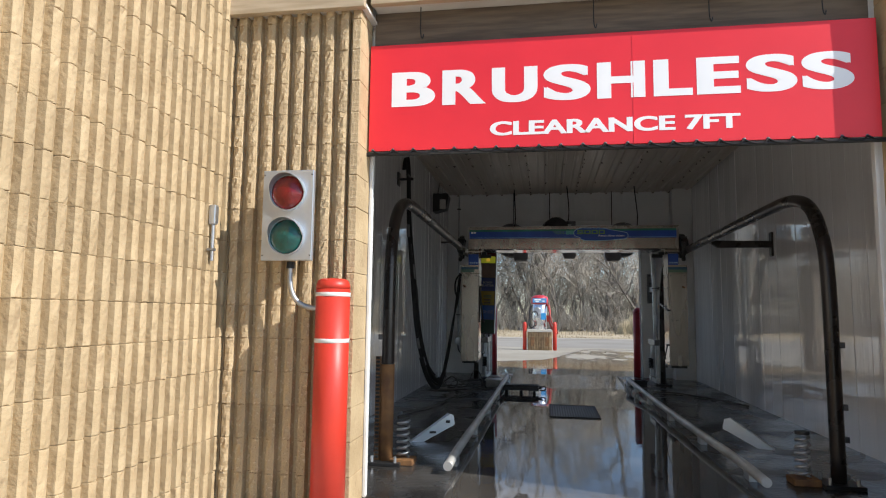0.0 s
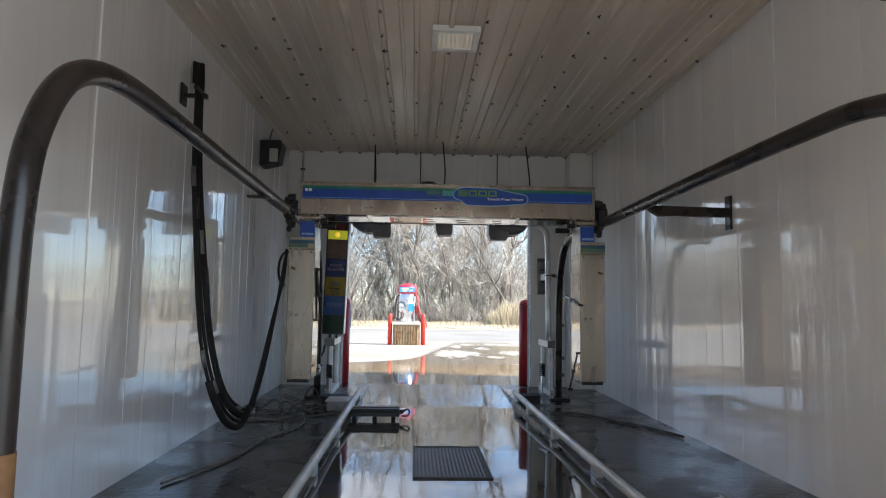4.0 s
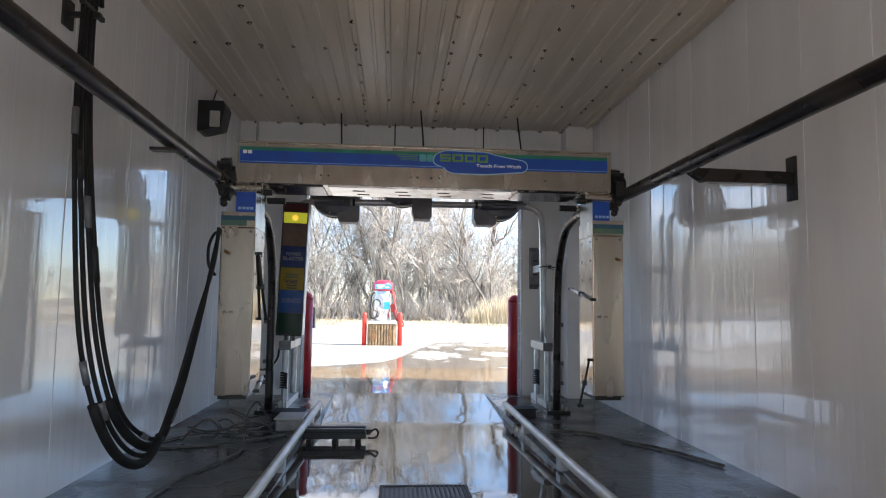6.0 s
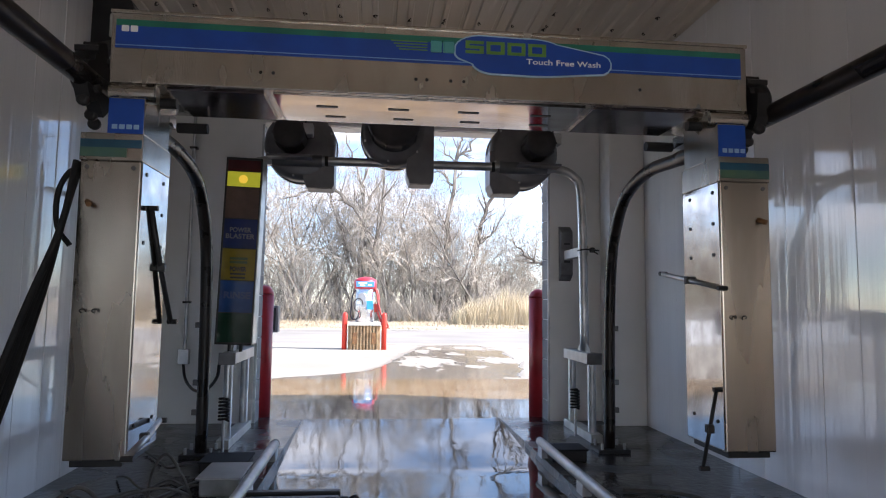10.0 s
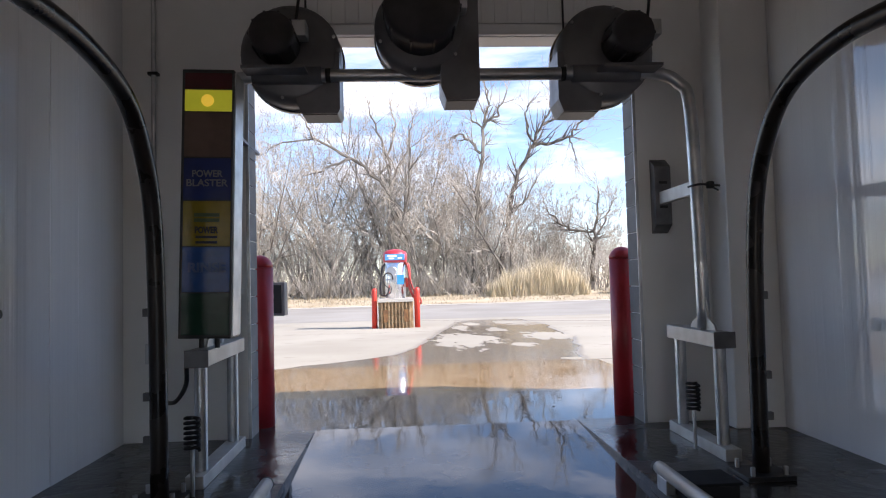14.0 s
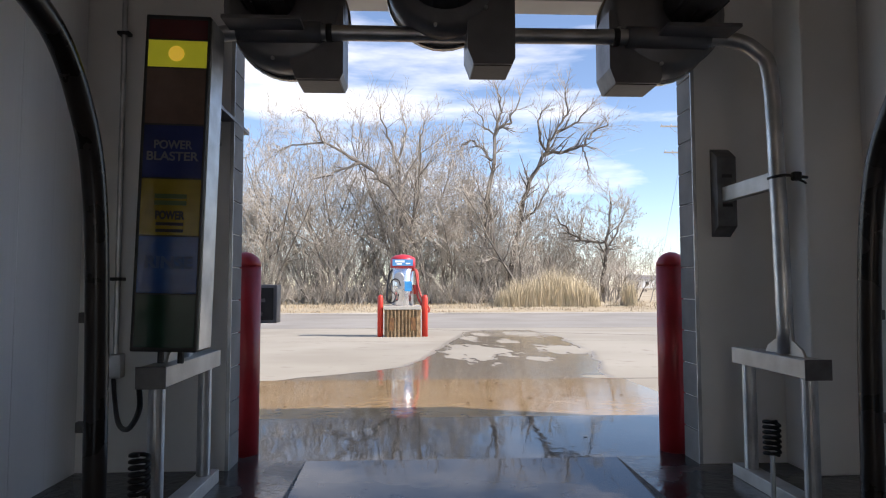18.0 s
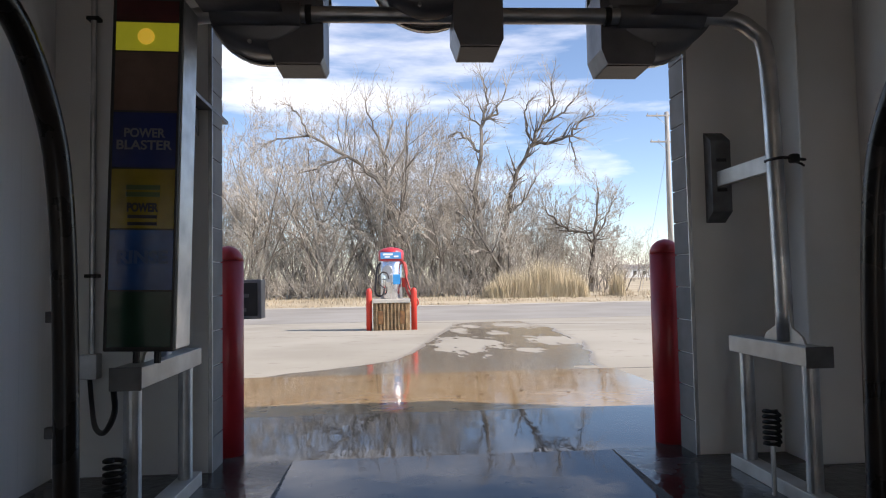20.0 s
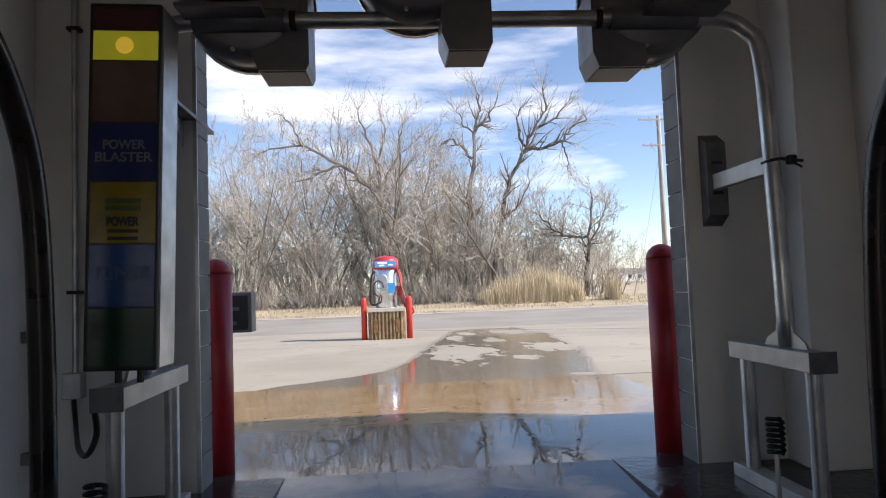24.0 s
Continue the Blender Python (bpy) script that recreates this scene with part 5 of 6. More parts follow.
spring_foot(-1.07, 4.85, -1, "rusty coil spring buffer beside the tube rail foot")
spring_foot(1.80, 4.85, 1, "rusty coil spring buffer beside the tube rail foot")


def splash_plate(x, y, turn):
    s = thing("splash_plate", "bent pale zinc splash plate standing on the dark floor", "metal plate", "splash plates", (x, y, 0.0))
    bm = add_prism(bm_new(), [(-0.21, 0.01), (0.14, 0.25), (0.19, 0.235), (0.205, 0.15), (-0.08, 0.004), (-0.20, 0.002)], -0.012, 0.012)
    part("plate", bm, M["light_galv"], s)
    part("flange", add_prism(bm_new(), [(-0.21, 0.004), (0.14, 0.244), (0.145, 0.25), (-0.208, 0.012)], -0.06, 0.012), M["light_galv"], s)
    part("slot", add_box(bm_new(), (-0.03, -0.0145, 0.075), (0.03, -0.0115, 0.095)), M["black"], s)
    part("slot", add_box(bm_new(), (0.12, -0.0145, 0.165), (0.16, -0.0115, 0.19)), M["black"], s)
    s.rotation_euler = (0, 0, turn)
    return s


splash_plate(-1.0, 5.75, 0.35)
splash_plate(1.80, 6.1, math.pi - 0.35)


M["cloudy"] = surface("cloudy_plastic", (0.62, 0.62, 0.60), (0.45, 0.45, 0.43), 8, 0.2)
M["cloudy"].node_tree.nodes["Principled BSDF"].inputs["Transmission Weight"].default_value = 0.45


def clear_box():
    s = thing("plastic_tub", "cloudy plastic tub on the wet floor by the rail", "tub")
    part("tub", add_box(bm_new(), (-0.93, 10.15, 0.004), (-0.70, 10.50, 0.115), 0.02), M["cloudy"], s)
    part("rim", add_box(bm_new(), (-0.945, 10.135, 0.11), (-0.685, 10.515, 0.122), 0.005), surface("cloudy_rim", (0.50, 0.50, 0.48), rough=0.3), s)
    return s


clear_box()
for x, y, w, d in ((-0.90, 10.75, 0.30, 0.26), (1.52, 10.95, 0.26, 0.20)):
    k = thing("floor_box", "low black junction box on the dark floor", "box", "floor junction boxes")
    part("body", add_box(bm_new(), (x - w / 2, y - d / 2, 0.004), (x + w / 2, y + d / 2, 0.085), 0.01), M["black"], k)
    part("lid", add_box(bm_new(), (x - w / 2 - 0.01, y - d / 2 - 0.01, 0.085), (x + w / 2 + 0.01, y + d / 2 + 0.01, 0.10), 0.005), M["rubber"], k)


def floor_cable(points, r, label):
    s = thing("floor_cable", label, "cable")
    part("cable", add_tube(bm_new(), smooth_path(points, 6), r, 7), M["cable"], s)
    return s


M["cable"] = surface("dirty_grey_cable", (0.12, 0.113, 0.10), (0.05, 0.047, 0.042), 9, 0.6, bump=0.001)
floor_cable([(-1.75, 10.3, 0.02), (-1.5, 10.1, 0.02), (-1.3, 10.25, 0.025), (-1.12, 10.05, 0.02), (-0.95, 10.10, 0.02)], 0.009, "grey cable winding over the dark floor")
floor_cable([(-1.55, 10.6, 0.02), (-1.40, 10.35, 0.08), (-1.28, 10.30, 0.02), (-1.20, 10.5, 0.02), (-1.05, 10.35, 0.02), (-0.92, 10.4, 0.03)], 0.007, "thin grey cable winding over the dark floor")
floor_cable([(-1.30, 9.9, 0.02), (-1.22, 9.75, 0.13), (-1.05, 9.8, 0.16), (-0.97, 9.95, 0.10), (-0.95, 10.1, 0.02)], 0.008, "stiff grey hose arching off the floor")
floor_cable([(1.62, 10.1, 0.02), (1.95, 10.0, 0.02), (2.2, 9.6, 0.02), (2.4, 9.3, 0.02), (2.6, 8.8, 0.02)], 0.012, "dark hose lying along the white wall")
floor_cable([(-1.60, 7.2, 0.02), (-1.35, 7.9, 0.02), (-1.25, 8.6, 0.02), (-1.05, 9.3, 0.02), (-1.15, 9.9, 0.02)], 0.010, "dark hose lying on the floor")


floor_cable([(-1.80, 9.7, 0.015), (-1.62, 9.95, 0.02), (-1.45, 9.82, 0.06), (-1.36, 10.0, 0.02), (-1.22, 9.98, 0.02), (-1.10, 10.25, 0.02), (-0.98, 10.55, 0.02)], 0.008, "pale dirty hose curling over the dark floor")
floor_cable([(-1.02, 10.9, 0.02), (-1.15, 10.75, 0.05), (-1.30, 10.80, 0.02), (-1.42, 11.0, 0.02), (-1.62, 11.3, 0.02)], 0.007, "thin dark cable by the rail foot")


floor_cable([(-1.62, 9.72, 0.02), (-1.50, 9.66, 0.14), (-1.40, 9.70, 0.20), (-1.33, 9.76, 0.12), (-1.38, 9.84, 0.03), (-1.50, 9.86, 0.02)], 0.011, "pale grey hose loop standing off the floor")
floor_cable([(-1.18, 10.05, 0.02), (-1.14, 10.0, 0.20), (-1.06, 9.97, 0.30), (-0.99, 10.02, 0.18), (-0.96, 10.12, 0.03)], 0.008, "stiff grey cable arching off the floor")
floor_cable([(-1.72, 9.45, 0.015), (-1.45, 9.55, 0.015), (-1.20, 9.62, 0.02), (-0.98, 9.80, 0.02), (-0.80, 9.98, 0.015)], 0.010, "dirty pale hose along the wheel rail")


def wall_conduit():
    s = thing("wall_conduit", "grey conduit with a junction box on the exit wall", "conduit")
    part("pipe", add_cyl(bm_new(), (-1.70, 12.47, 0.70), (-1.70, 12.47, ZC), 0.016, seg=10), M["galv"], s)
    part("junction_box", add_box(bm_new(), (-1.755, 12.43, 0.56), (-1.655, YB, 0.70), 0.006), M["galv"], s)
    for z in (1.13, 2.62, 3.25):
        part("clip", add_box(bm_new(), (-1.735, 12.445, z), (-1.665, YB, z + 0.02), 0.002), M["black"], s)
    return s


wall_conduit()
k = thing("jamb_ledge", "grey folded metal ledge fixed to the exit jamb", "ledge")
part("ledge", add_prism(bm_new(), [(12.02, 2.128), (12.02, 2.108), (12.83, 2.098), (12.83, 2.118)], -1.14, -1.035, "x"), M["dull_steel"], k)
part("lip", add_prism(bm_new(), [(12.02, 2.108), (12.02, 2.075), (12.83, 2.065), (12.83, 2.098)], -1.14, -1.128, "x"), M["galv"], k)
part("bracket", add_prism(bm_new(), [(12.30, 2.10), (YB, 2.10), (YB, 1.95)], -1.125, -1.115, "x"), M["galv"], k)
k = thing("wall_sensor", "small black photo sensor on the exit wall", "sensor")
part("body", add_box(bm_new(), (-1.25, 12.44, 1.19), (-1.212, YB, 1.275), 0.006), M["black"], k)
part("lens", add_cyl(bm_new(), (-1.231, 12.441, 1.235), (-1.231, 12.432, 1.235), 0.012, seg=12), M["galv"], k)

# hanging strip curtain of ribbed panels over the exit
door = thing("overhead_door", "ribbed white overhead door rolled above the exit", "door")
for i in range(22):
    x = -0.62 + 0.10 * i
    part("slat", add_box(bm_new(), (x, 12.455, 2.99), (x + 0.098, 12.498, 3.50), 0.003), M["wall_paint"], door)
part("bottom_bar", add_box(bm_new(), (D0 + 0.02, 12.46, 2.905), (D1 - 0.02, 12.497, 2.985), 0.006), M["wall_paint"], door, "pale bottom bar")
for x in (-0.60, 0.10, 1.28):
    k = thing("hanger_rod", "thin dark rod hanging in front of the exit wall", "rod", "hanger rods")
    part("rod", add_cyl(bm_new(), (x, 12.40, 2.9), (x, 12.40, ZC), 0.008, seg=8), M["black"], k)

# corner beads of the exit jambs, and the painted blocks of the reveals
M["reveal"] = surface("grey_painted_block", (0.22, 0.215, 0.21), (0.17, 0.165, 0.16), 5, 0.75, bump=0.002, bscale=60, random_piece=0.10)
for x, wall, k in ((D0, "wall_exit_left", 1), (D1, "wall_exit_right", -1)):
    structure("trim", add_box(bm_new(), (x - 0.012, YB - 0.006, 0.0), (x + 0.012, YB + 0.004, DH), 0.002), M["galv"], "grey corner bead of the exit opening", "trim")
    for row in range(15):
        z = 0.002 + 0.2022 * row
        top = min(z + 0.196, DH - 0.002)
        if top - z > 0.02:
            part("block", add_box(bm_new(), (x, YB + 0.006, z), (x + k * 0.012, YB + 0.205, top), 0.003), M["reveal"], bpy.data.objects[wall])


# ---- exit surroundings ----
def payment_box():
    s = thing("payment_box", "dark grey metal control box on a post outside the exit", "control box")
    part("post", add_box(bm_new(), (-1.31, 13.86, -0.01), (-1.23, 13.94, 0.82), 0.006), M["blower"], s)
    part("case", add_box(bm_new(), (-1.42, 13.81, 0.80), (-1.047, 13.96, 1.11), 0.008), M["blower"], s)
    part("face", add_box(bm_new(), (-1.40, 13.80, 0.825), (-1.075, 13.81, 1.085), 0.004), M["black"], s)
    for z, w in ((0.86, 0.20), (0.97, 0.22), (1.035, 0.12)):
        part("slot", add_box(bm_new(), (-1.36, 13.794, z), (-1.36 + w, 13.801, z + 0.028)), M["dull_steel"], s)
    return s


payment_box()


def vacuum_island(x, y):
    g = ground_height(y) + 0.012
    s = thing("vacuum_station", "steel car vacuum with a red cap on a block island", "vacuum", at=(x, y, g))
    w, d, h = 0.44, 0.44, 0.72
    part("core", add_box(bm_new(), (-w + 0.03, -d + 0.03, 0), (w - 0.03, d - 0.03, h)), M["mortar"], s)
    rib = [(-0.05, 0.0), (-0.022, 0.0), (-0.016, -0.035), (0.016, -0.035), (0.022, 0.0), (0.05, 0.0), (0.05, 0.03), (-0.05, 0.03)]
    for side in range(4):
        for course in range(4):
            for i in range(9):
                bm = add_prism(bm_new(), rib, 0.005 + course * 0.18, 0.175 + course * 0.18, "z")
                bmesh.ops.rotate(bm, verts=bm.verts, matrix=Matrix.Rotation(math.pi / 2 * side, 3, "Z"))
                off = Matrix.Rotation(math.pi / 2 * side, 3, "Z") @ Vector((-0.38 + 0.095 * i, -w + 0.0, 0))
                bmesh.ops.translate(bm, verts=bm.verts, vec=off)
                part("block", bm, M["vac_brick"], s)
    part("cap_slab", add_box(bm_new(), (-w - 0.05, -d - 0.05, h), (w + 0.05, d + 0.05, h + 0.10), 0.012), M["concrete"], s, "concrete cap slab")
    z = h + 0.10
    tank = part("tank", add_lathe(bm_new(), [(0.27, z), (0.285, z + 0.02), (0.285, z + 1.0), (0.27, z + 1.02)], (0, 0, 0), 32), M["bright_steel"], s)
    part("waist_ring", add_lathe(bm_new(), [(0.287, z + 0.50), (0.292, z + 0.505), (0.292, z + 0.525), (0.287, z + 0.53)], (0, 0, 0), 32), M["galv"], tank)
    part("cap", add_lathe(bm_new(), [(0.29, z + 1.0), (0.335, z + 1.01), (0.335, z + 1.24), (0.31, z + 1.28), (0.20, z + 1.34), (0.02, z + 1.37)], (0, 0, 0), 32), M["cap_red"], s, "faded red domed cap")
    part("cap_label", add_prism(bm_new(), [(-0.27, z + 1.05), (0.27, z + 1.05), (0.27, z + 1.22), (-0.27, z + 1.22)], -0.345, -0.20), M["cap_blue"], s, "blue and white label")
    for xa, xb, za, zb in ((-0.20, 0.05, 1.14, 1.19), (-0.16, -0.02, 1.08, 1.12), (0.08, 0.20, 1.09, 1.13)):
        part("cap_mark", add_box(bm_new(), (xa, -0.349, z + za), (xb, -0.344, z + zb)), M["vinyl_white"], s)
    part("tank_label", add_box(bm_new(), (0.05, -0.292, z + 0.38), (0.24, -0.262, z + 0.64), 0.004), surface("cyan_label", (0.05, 0.35, 0.75), rough=0.4), s, "light blue label")
    part("coin_box", add_box(bm_new(), (-0.13, -0.33, z + 0.44), (0.04, -0.27, z + 0.64), 0.008), M["galv"], s)
    dial = add_lathe(bm_new(), [(0.11, -0.28), (0.14, -0.285), (0.14, -0.300), (0.12, -0.302)], (-0.10, 0, z + 0.74), 24, "y")
    part("dial_ring", dial, M["galv"], s)
    hose = [(0.28, -0.05, z + 0.95), (0.36, -0.12, z + 0.93), (0.40, -0.16, z + 0.70), (0.38, -0.18, z + 0.35), (0.46, -0.2, z + 0.10), (0.58, -0.22, z - 0.02), (0.60, -0.20, z - 0.10), (0.52, -0.18, z - 0.06), (0.44, -0.15, z + 0.15)]
    part("hose", add_tube(bm_new(), smooth_path(hose, 7), 0.032, 10), M["red_hose"], s, "ribbed red suction hose")
    hose = [(-0.28, -0.05, z + 0.95), (-0.36, -0.12, z + 0.85), (-0.40, -0.16, z + 0.55), (-0.42, -0.18, z + 0.20), (-0.34, -0.22, z + 0.08), (-0.22, -0.30, z + 0.12), (-0.16, -0.30, z + 0.30)]
    part("hose", add_tube(bm_new(), smooth_path(hose, 7), 0.024, 10), M["motor"], s, "dark grey suction hose")
    hose = [(-0.20, -0.26, z + 0.30), (-0.30, -0.30, z + 0.40), (-0.32, -0.32, z + 0.58), (-0.22, -0.34, z + 0.70), (-0.10, -0.34, z + 0.66), (-0.06, -0.33, z + 0.52)]
    part("hose", add_tube(bm_new(), smooth_path(hose, 7), 0.018, 10), M["motor"], s, "dark grey suction hose")
    hose = [(0.27, -0.10, z + 1.0), (0.34, -0.16, z + 0.90), (0.40, -0.2, z + 0.55), (0.50, -0.22, z + 0.22), (0.66, -0.22, z + 0.0), (0.70, -0.2, z - 0.14), (0.60, -0.2, z - 0.20)]
    part("hose", add_tube(bm_new(), smooth_path(hose, 7), 0.024, 10), M["red_hose"], s, "ribbed red suction hose")
    part("nozzle_holder", add_cyl(bm_new(), (0.33, -0.12, z + 0.30), (0.33, -0.12, z + 0.55), 0.05, 0.06, 12), M["red_post"], s)
    for k in (-1, 1):
        r = 0.075
        part("guard_post", add_lathe(bm_new(), [(r, 0), (r, 1.02), (r * 0.8, 1.08), (r * 0.4, 1.105), (r * 0.02, 1.11)], (k * 0.585, -0.30, 0), 20), M["red_post"], s, "red guard post")
    for px, pz in ((-0.28, 0.0), (0.28, 0.0)):
        part("hook_plate", add_box(bm_new(), (px - 0.06, -w - 0.045, 0.18), (px + 0.06, -w - 0.035, 0.52), 0.003), M["rust"], s)
    return s


M["bright_steel"] = surface("bright_tank_steel", (0.74, 0.75, 0.76), (0.62, 0.63, 0.64), 3, 0.22, 0.32, metal=1.0, stretch=(1, 1, 0.3), bump=0.0006)
M["cap_red"] = surface("faded_red_cap", (0.58, 0.045, 0.06), (0.48, 0.035, 0.05), 3, 0.35)
M["cap_blue"] = surface("sky_blue_label", (0.10, 0.34, 0.62), (0.08, 0.28, 0.55), 5, 0.4)
M["red_hose"] = surface("red_hose", (0.45, 0.05, 0.04), (0.35, 0.04, 0.03), 30, 0.5, bump=0.004, bscale=60, bstretch=(1, 1, 3))
vacuum_island(-0.235, 25.7)


# small box high on the wall near the entrance, and a conduit stub outside
k = thing("wall_box", "small black sensor box on the wall near the ceiling", "sensor")
part("body", add_box(bm_new(), (X1 - 0.09, 6.0, 2.96), (X1 - 0.006, 6.13, 3.08), 0.008), M["black"], k)
part("lens", add_cyl(bm_new(), (X1 - 0.09, 6.06, 3.0), (X1 - 0.105, 6.06, 3.0), 0.025, seg=12), M["galv"], k)
k = thing("conduit_stub", "pale grey conduit strapped to the block wall corner", "conduit")
part("pipe", add_cyl(bm_new(), (-1.968, 3.47, 1.46), (-1.968, 3.47, 1.72), 0.011, seg=10), M["galv"], k)
part("fitting", add_box(bm_new(), (-1.990, 3.452, 1.68), (-1.948, 3.490, 1.80), 0.006), M["light_galv"], k, "pale zinc conduit fitting")
part("cover", add_box(bm_new(), (-1.949, 3.456, 1.69), (-1.944, 3.486, 1.79), 0.001), M["galv"], k)
for z in (1.52,):
    part("strap", add_box(bm_new(), (-1.992, 3.450, z), (-1.955, 3.490, z + 0.015), 0.002), M["galv"], k)


# white fence along the edge of the yard, mirrored in the wet wall panels
def fence(x0, n, y):
    g = ground_height(y)
    s = thing("fence", "low white board fence with pickets beside the yard", "fence", "yard fences")
    for i in range(n):
        x = x0 + 2.2 * i
        part("board", add_box(bm_new(), (x, y, g + 0.05), (x + 2.1, y + 0.04, g + 1.02)), M["white"], s)
        part("post", add_box(bm_new(), (x - 0.10, y - 0.02, g - 0.1), (x - 0.01, y + 0.08, g + 1.25)), M["dull_steel"], s)
        for k in range(7):
            part("picket", add_box(bm_new(), (x + 0.15 + 0.28 * k, y - 0.02, g + 1.02), (x + 0.20 + 0.28 * k, y, g + 1.62)), M["white"], s)
    return s


fence(-24.5, 7, 31.4)
fence(12.5, 5, 31.4)


# ---- trees, grass and distance ----
def limb(segs, p, way, length, r, level, top, rng):
    """Grows one limb with its twigs; adds (start, end, radius, radius) rows."""
    n = (8, 6, 4, 3)[level]
    wob = (0.09, 0.13, 0.14, 0.12)[level]
    lift = (0.02, 0.02, 0.03, 0.05)[level]
    r0 = r
    for i in range(n):
        way = (way + Vector((rng.gauss(0, wob), rng.gauss(0, wob), rng.gauss(lift, wob * 0.7)))).normalized()
        q = p + way * (length / n)
        r2 = max(r0 * (1 - 0.74 * (i + 1) / n), 0.006)
        segs.append((p, q, r, r2))
        p, r = q, r2
        if level < top and i >= (2, 1, 0, 0)[level]:
            for _ in range((2, rng.choice((1, 2)), rng.choice((1, 2)))[level]):
                twig(segs, p, way, length * rng.uniform(0.30, 0.60) * (1 - 0.45 * i / n), max(r * 0.62, 0.009), level + 1, top, rng)
    return segs


def twig(segs, p, way, length, r, level, top, rng):
    a = rng.uniform(0, 2 * math.pi)
    side = way.cross(Vector((math.cos(a), math.sin(a), 0.3))).normalized()
    sp = math.tan(radians(rng.uniform(32, 60) if level == 1 else rng.uniform(24, 52)))
    limb(segs, p, (way + side * sp + Vector((0, 0, 0.10))).normalized(), length, r, level, top, rng)


def frusta(segs, name, material, parent, k=3, label=""):
    """One mesh of tapered sticks."""
    a = np.array([s[0] for s in segs]); b = np.array([s[1] for s in segs])
    ra = np.array([s[2] for s in segs]); rb = np.array([s[3] for s in segs])
    d = b - a
    d /= np.linalg.norm(d, axis=1)[:, None] + 1e-9
    ref = np.where(np.abs(d[:, 2:3]) > 0.9, np.array([[1.0, 0, 0]]), np.array([[0, 0, 1.0]]))
    u = np.cross(d, ref); u /= np.linalg.norm(u, axis=1)[:, None]
    v = np.cross(d, u)
    n = len(segs)
    verts = np.zeros((n, 2 * k, 3))
    for i in range(k):
        t = 2 * math.pi * i / k
        o = math.cos(t) * u + math.sin(t) * v
        verts[:, i] = a + o * ra[:, None]
        verts[:, k + i] = b + o * rb[:, None]
    base = np.arange(n)[:, None] * 2 * k
    faces = np.concatenate([np.stack([base[:, 0] + i, base[:, 0] + (i + 1) % k, base[:, 0] + k + (i + 1) % k, base[:, 0] + k + i], 1) for i in range(k)])
    me = bpy.data.meshes.new(name)
    me.from_pydata(verts.reshape(-1, 3).tolist(), [], faces.tolist())
    me.materials.append(material)
    ob = new(name, me)
    ob.parent = parent
    return tagged(ob, label)


def tree_meshes(s, segs, bark):
    cut = min(0.03, 0.6 * max(g[2] for g in segs))
    thick = [g for g in segs if g[2] > cut]
    thin = [(p, q, max(a, 0.012), max(b, 0.007)) for p, q, a, b in segs if a <= cut]
    frusta(thick, "trunk", bark, s, 5)
    frusta(thin, "crown", M["twig"], s, 3)


def tree(x, y, h, seed, stems=3, spread=0.22, girth=1.0, label="bare winter tree with many pale upright stems"):
    rng = random.Random(seed)
    s = thing("tree", label, "tree", "roadside trees", (x, y, ground_height(y) - 0.1))
    segs = [(Vector((0, 0, -0.05)), Vector((0, 0, 0.30)), 0.013 * h * girth, 0.010 * h * girth)]
    for k in range(stems):
        way = Vector((rng.uniform(-spread, spread) * 1.5, rng.uniform(-spread, spread), 1)).normalized()
        limb(segs, Vector((rng.uniform(-0.06, 0.06), rng.uniform(-0.06, 0.06), 0)), way, h * rng.uniform(0.6, 0.95), 0.0095 * h * girth * rng.uniform(0.5, 1.0), 0, 3, rng)
    f = h / max(q.z for _, q, _, _ in segs)
    tree_meshes(s, [(p * f, q * f, a, b) for p, q, a, b in segs], M["bark"])
    return s


def old_tree(x, y, lines, seed, label, bark, dense=1.0, low=4.5, bushy=False):
    """A tree whose heavy crooked limbs follow given bends: (points as (across, height), radius at each end)."""
    rng = random.Random(seed)
    s = thing("tree", label, "tree", "roadside trees", (x, y, ground_height(y) - 0.1))
    segs = []
    for pts, ra, rb in lines:
        bent = smooth_path([(u - x, rng.uniform(-0.4, 0.4) if v > 0 else 0, v) for u, v in pts], 4)
        n = len(bent) - 1
        bent = [p + Vector((rng.gauss(0, 0.10), rng.gauss(0, 0.10), rng.gauss(0, 0.08))) if 0 < i < n else p for i, p in enumerate(bent)]
        for i in range(n):
            r1, r2 = ra + (rb - ra) * i / n, ra + (rb - ra) * (i + 1) / n
            segs.append((bent[i], bent[i + 1], r1, r2))
            if bent[i].z > low and rng.random() < 0.9 * dense:
                for _ in range(rng.choice((1, 2, 3))):
                    twig(segs, bent[i + 1], (bent[i + 1] - bent[i]).normalized(), rng.uniform(0.9, 2.6), max(r2 * 0.42, 0.018), 1 if bushy else 2, 3, rng)
        for _ in range(3):
            twig(segs, bent[-1], (bent[-1] - bent[-2]).normalized(), rng.uniform(0.8, 1.8), 0.03, 2, 3, rng)
    tree_meshes(s, segs, bark)
    return s


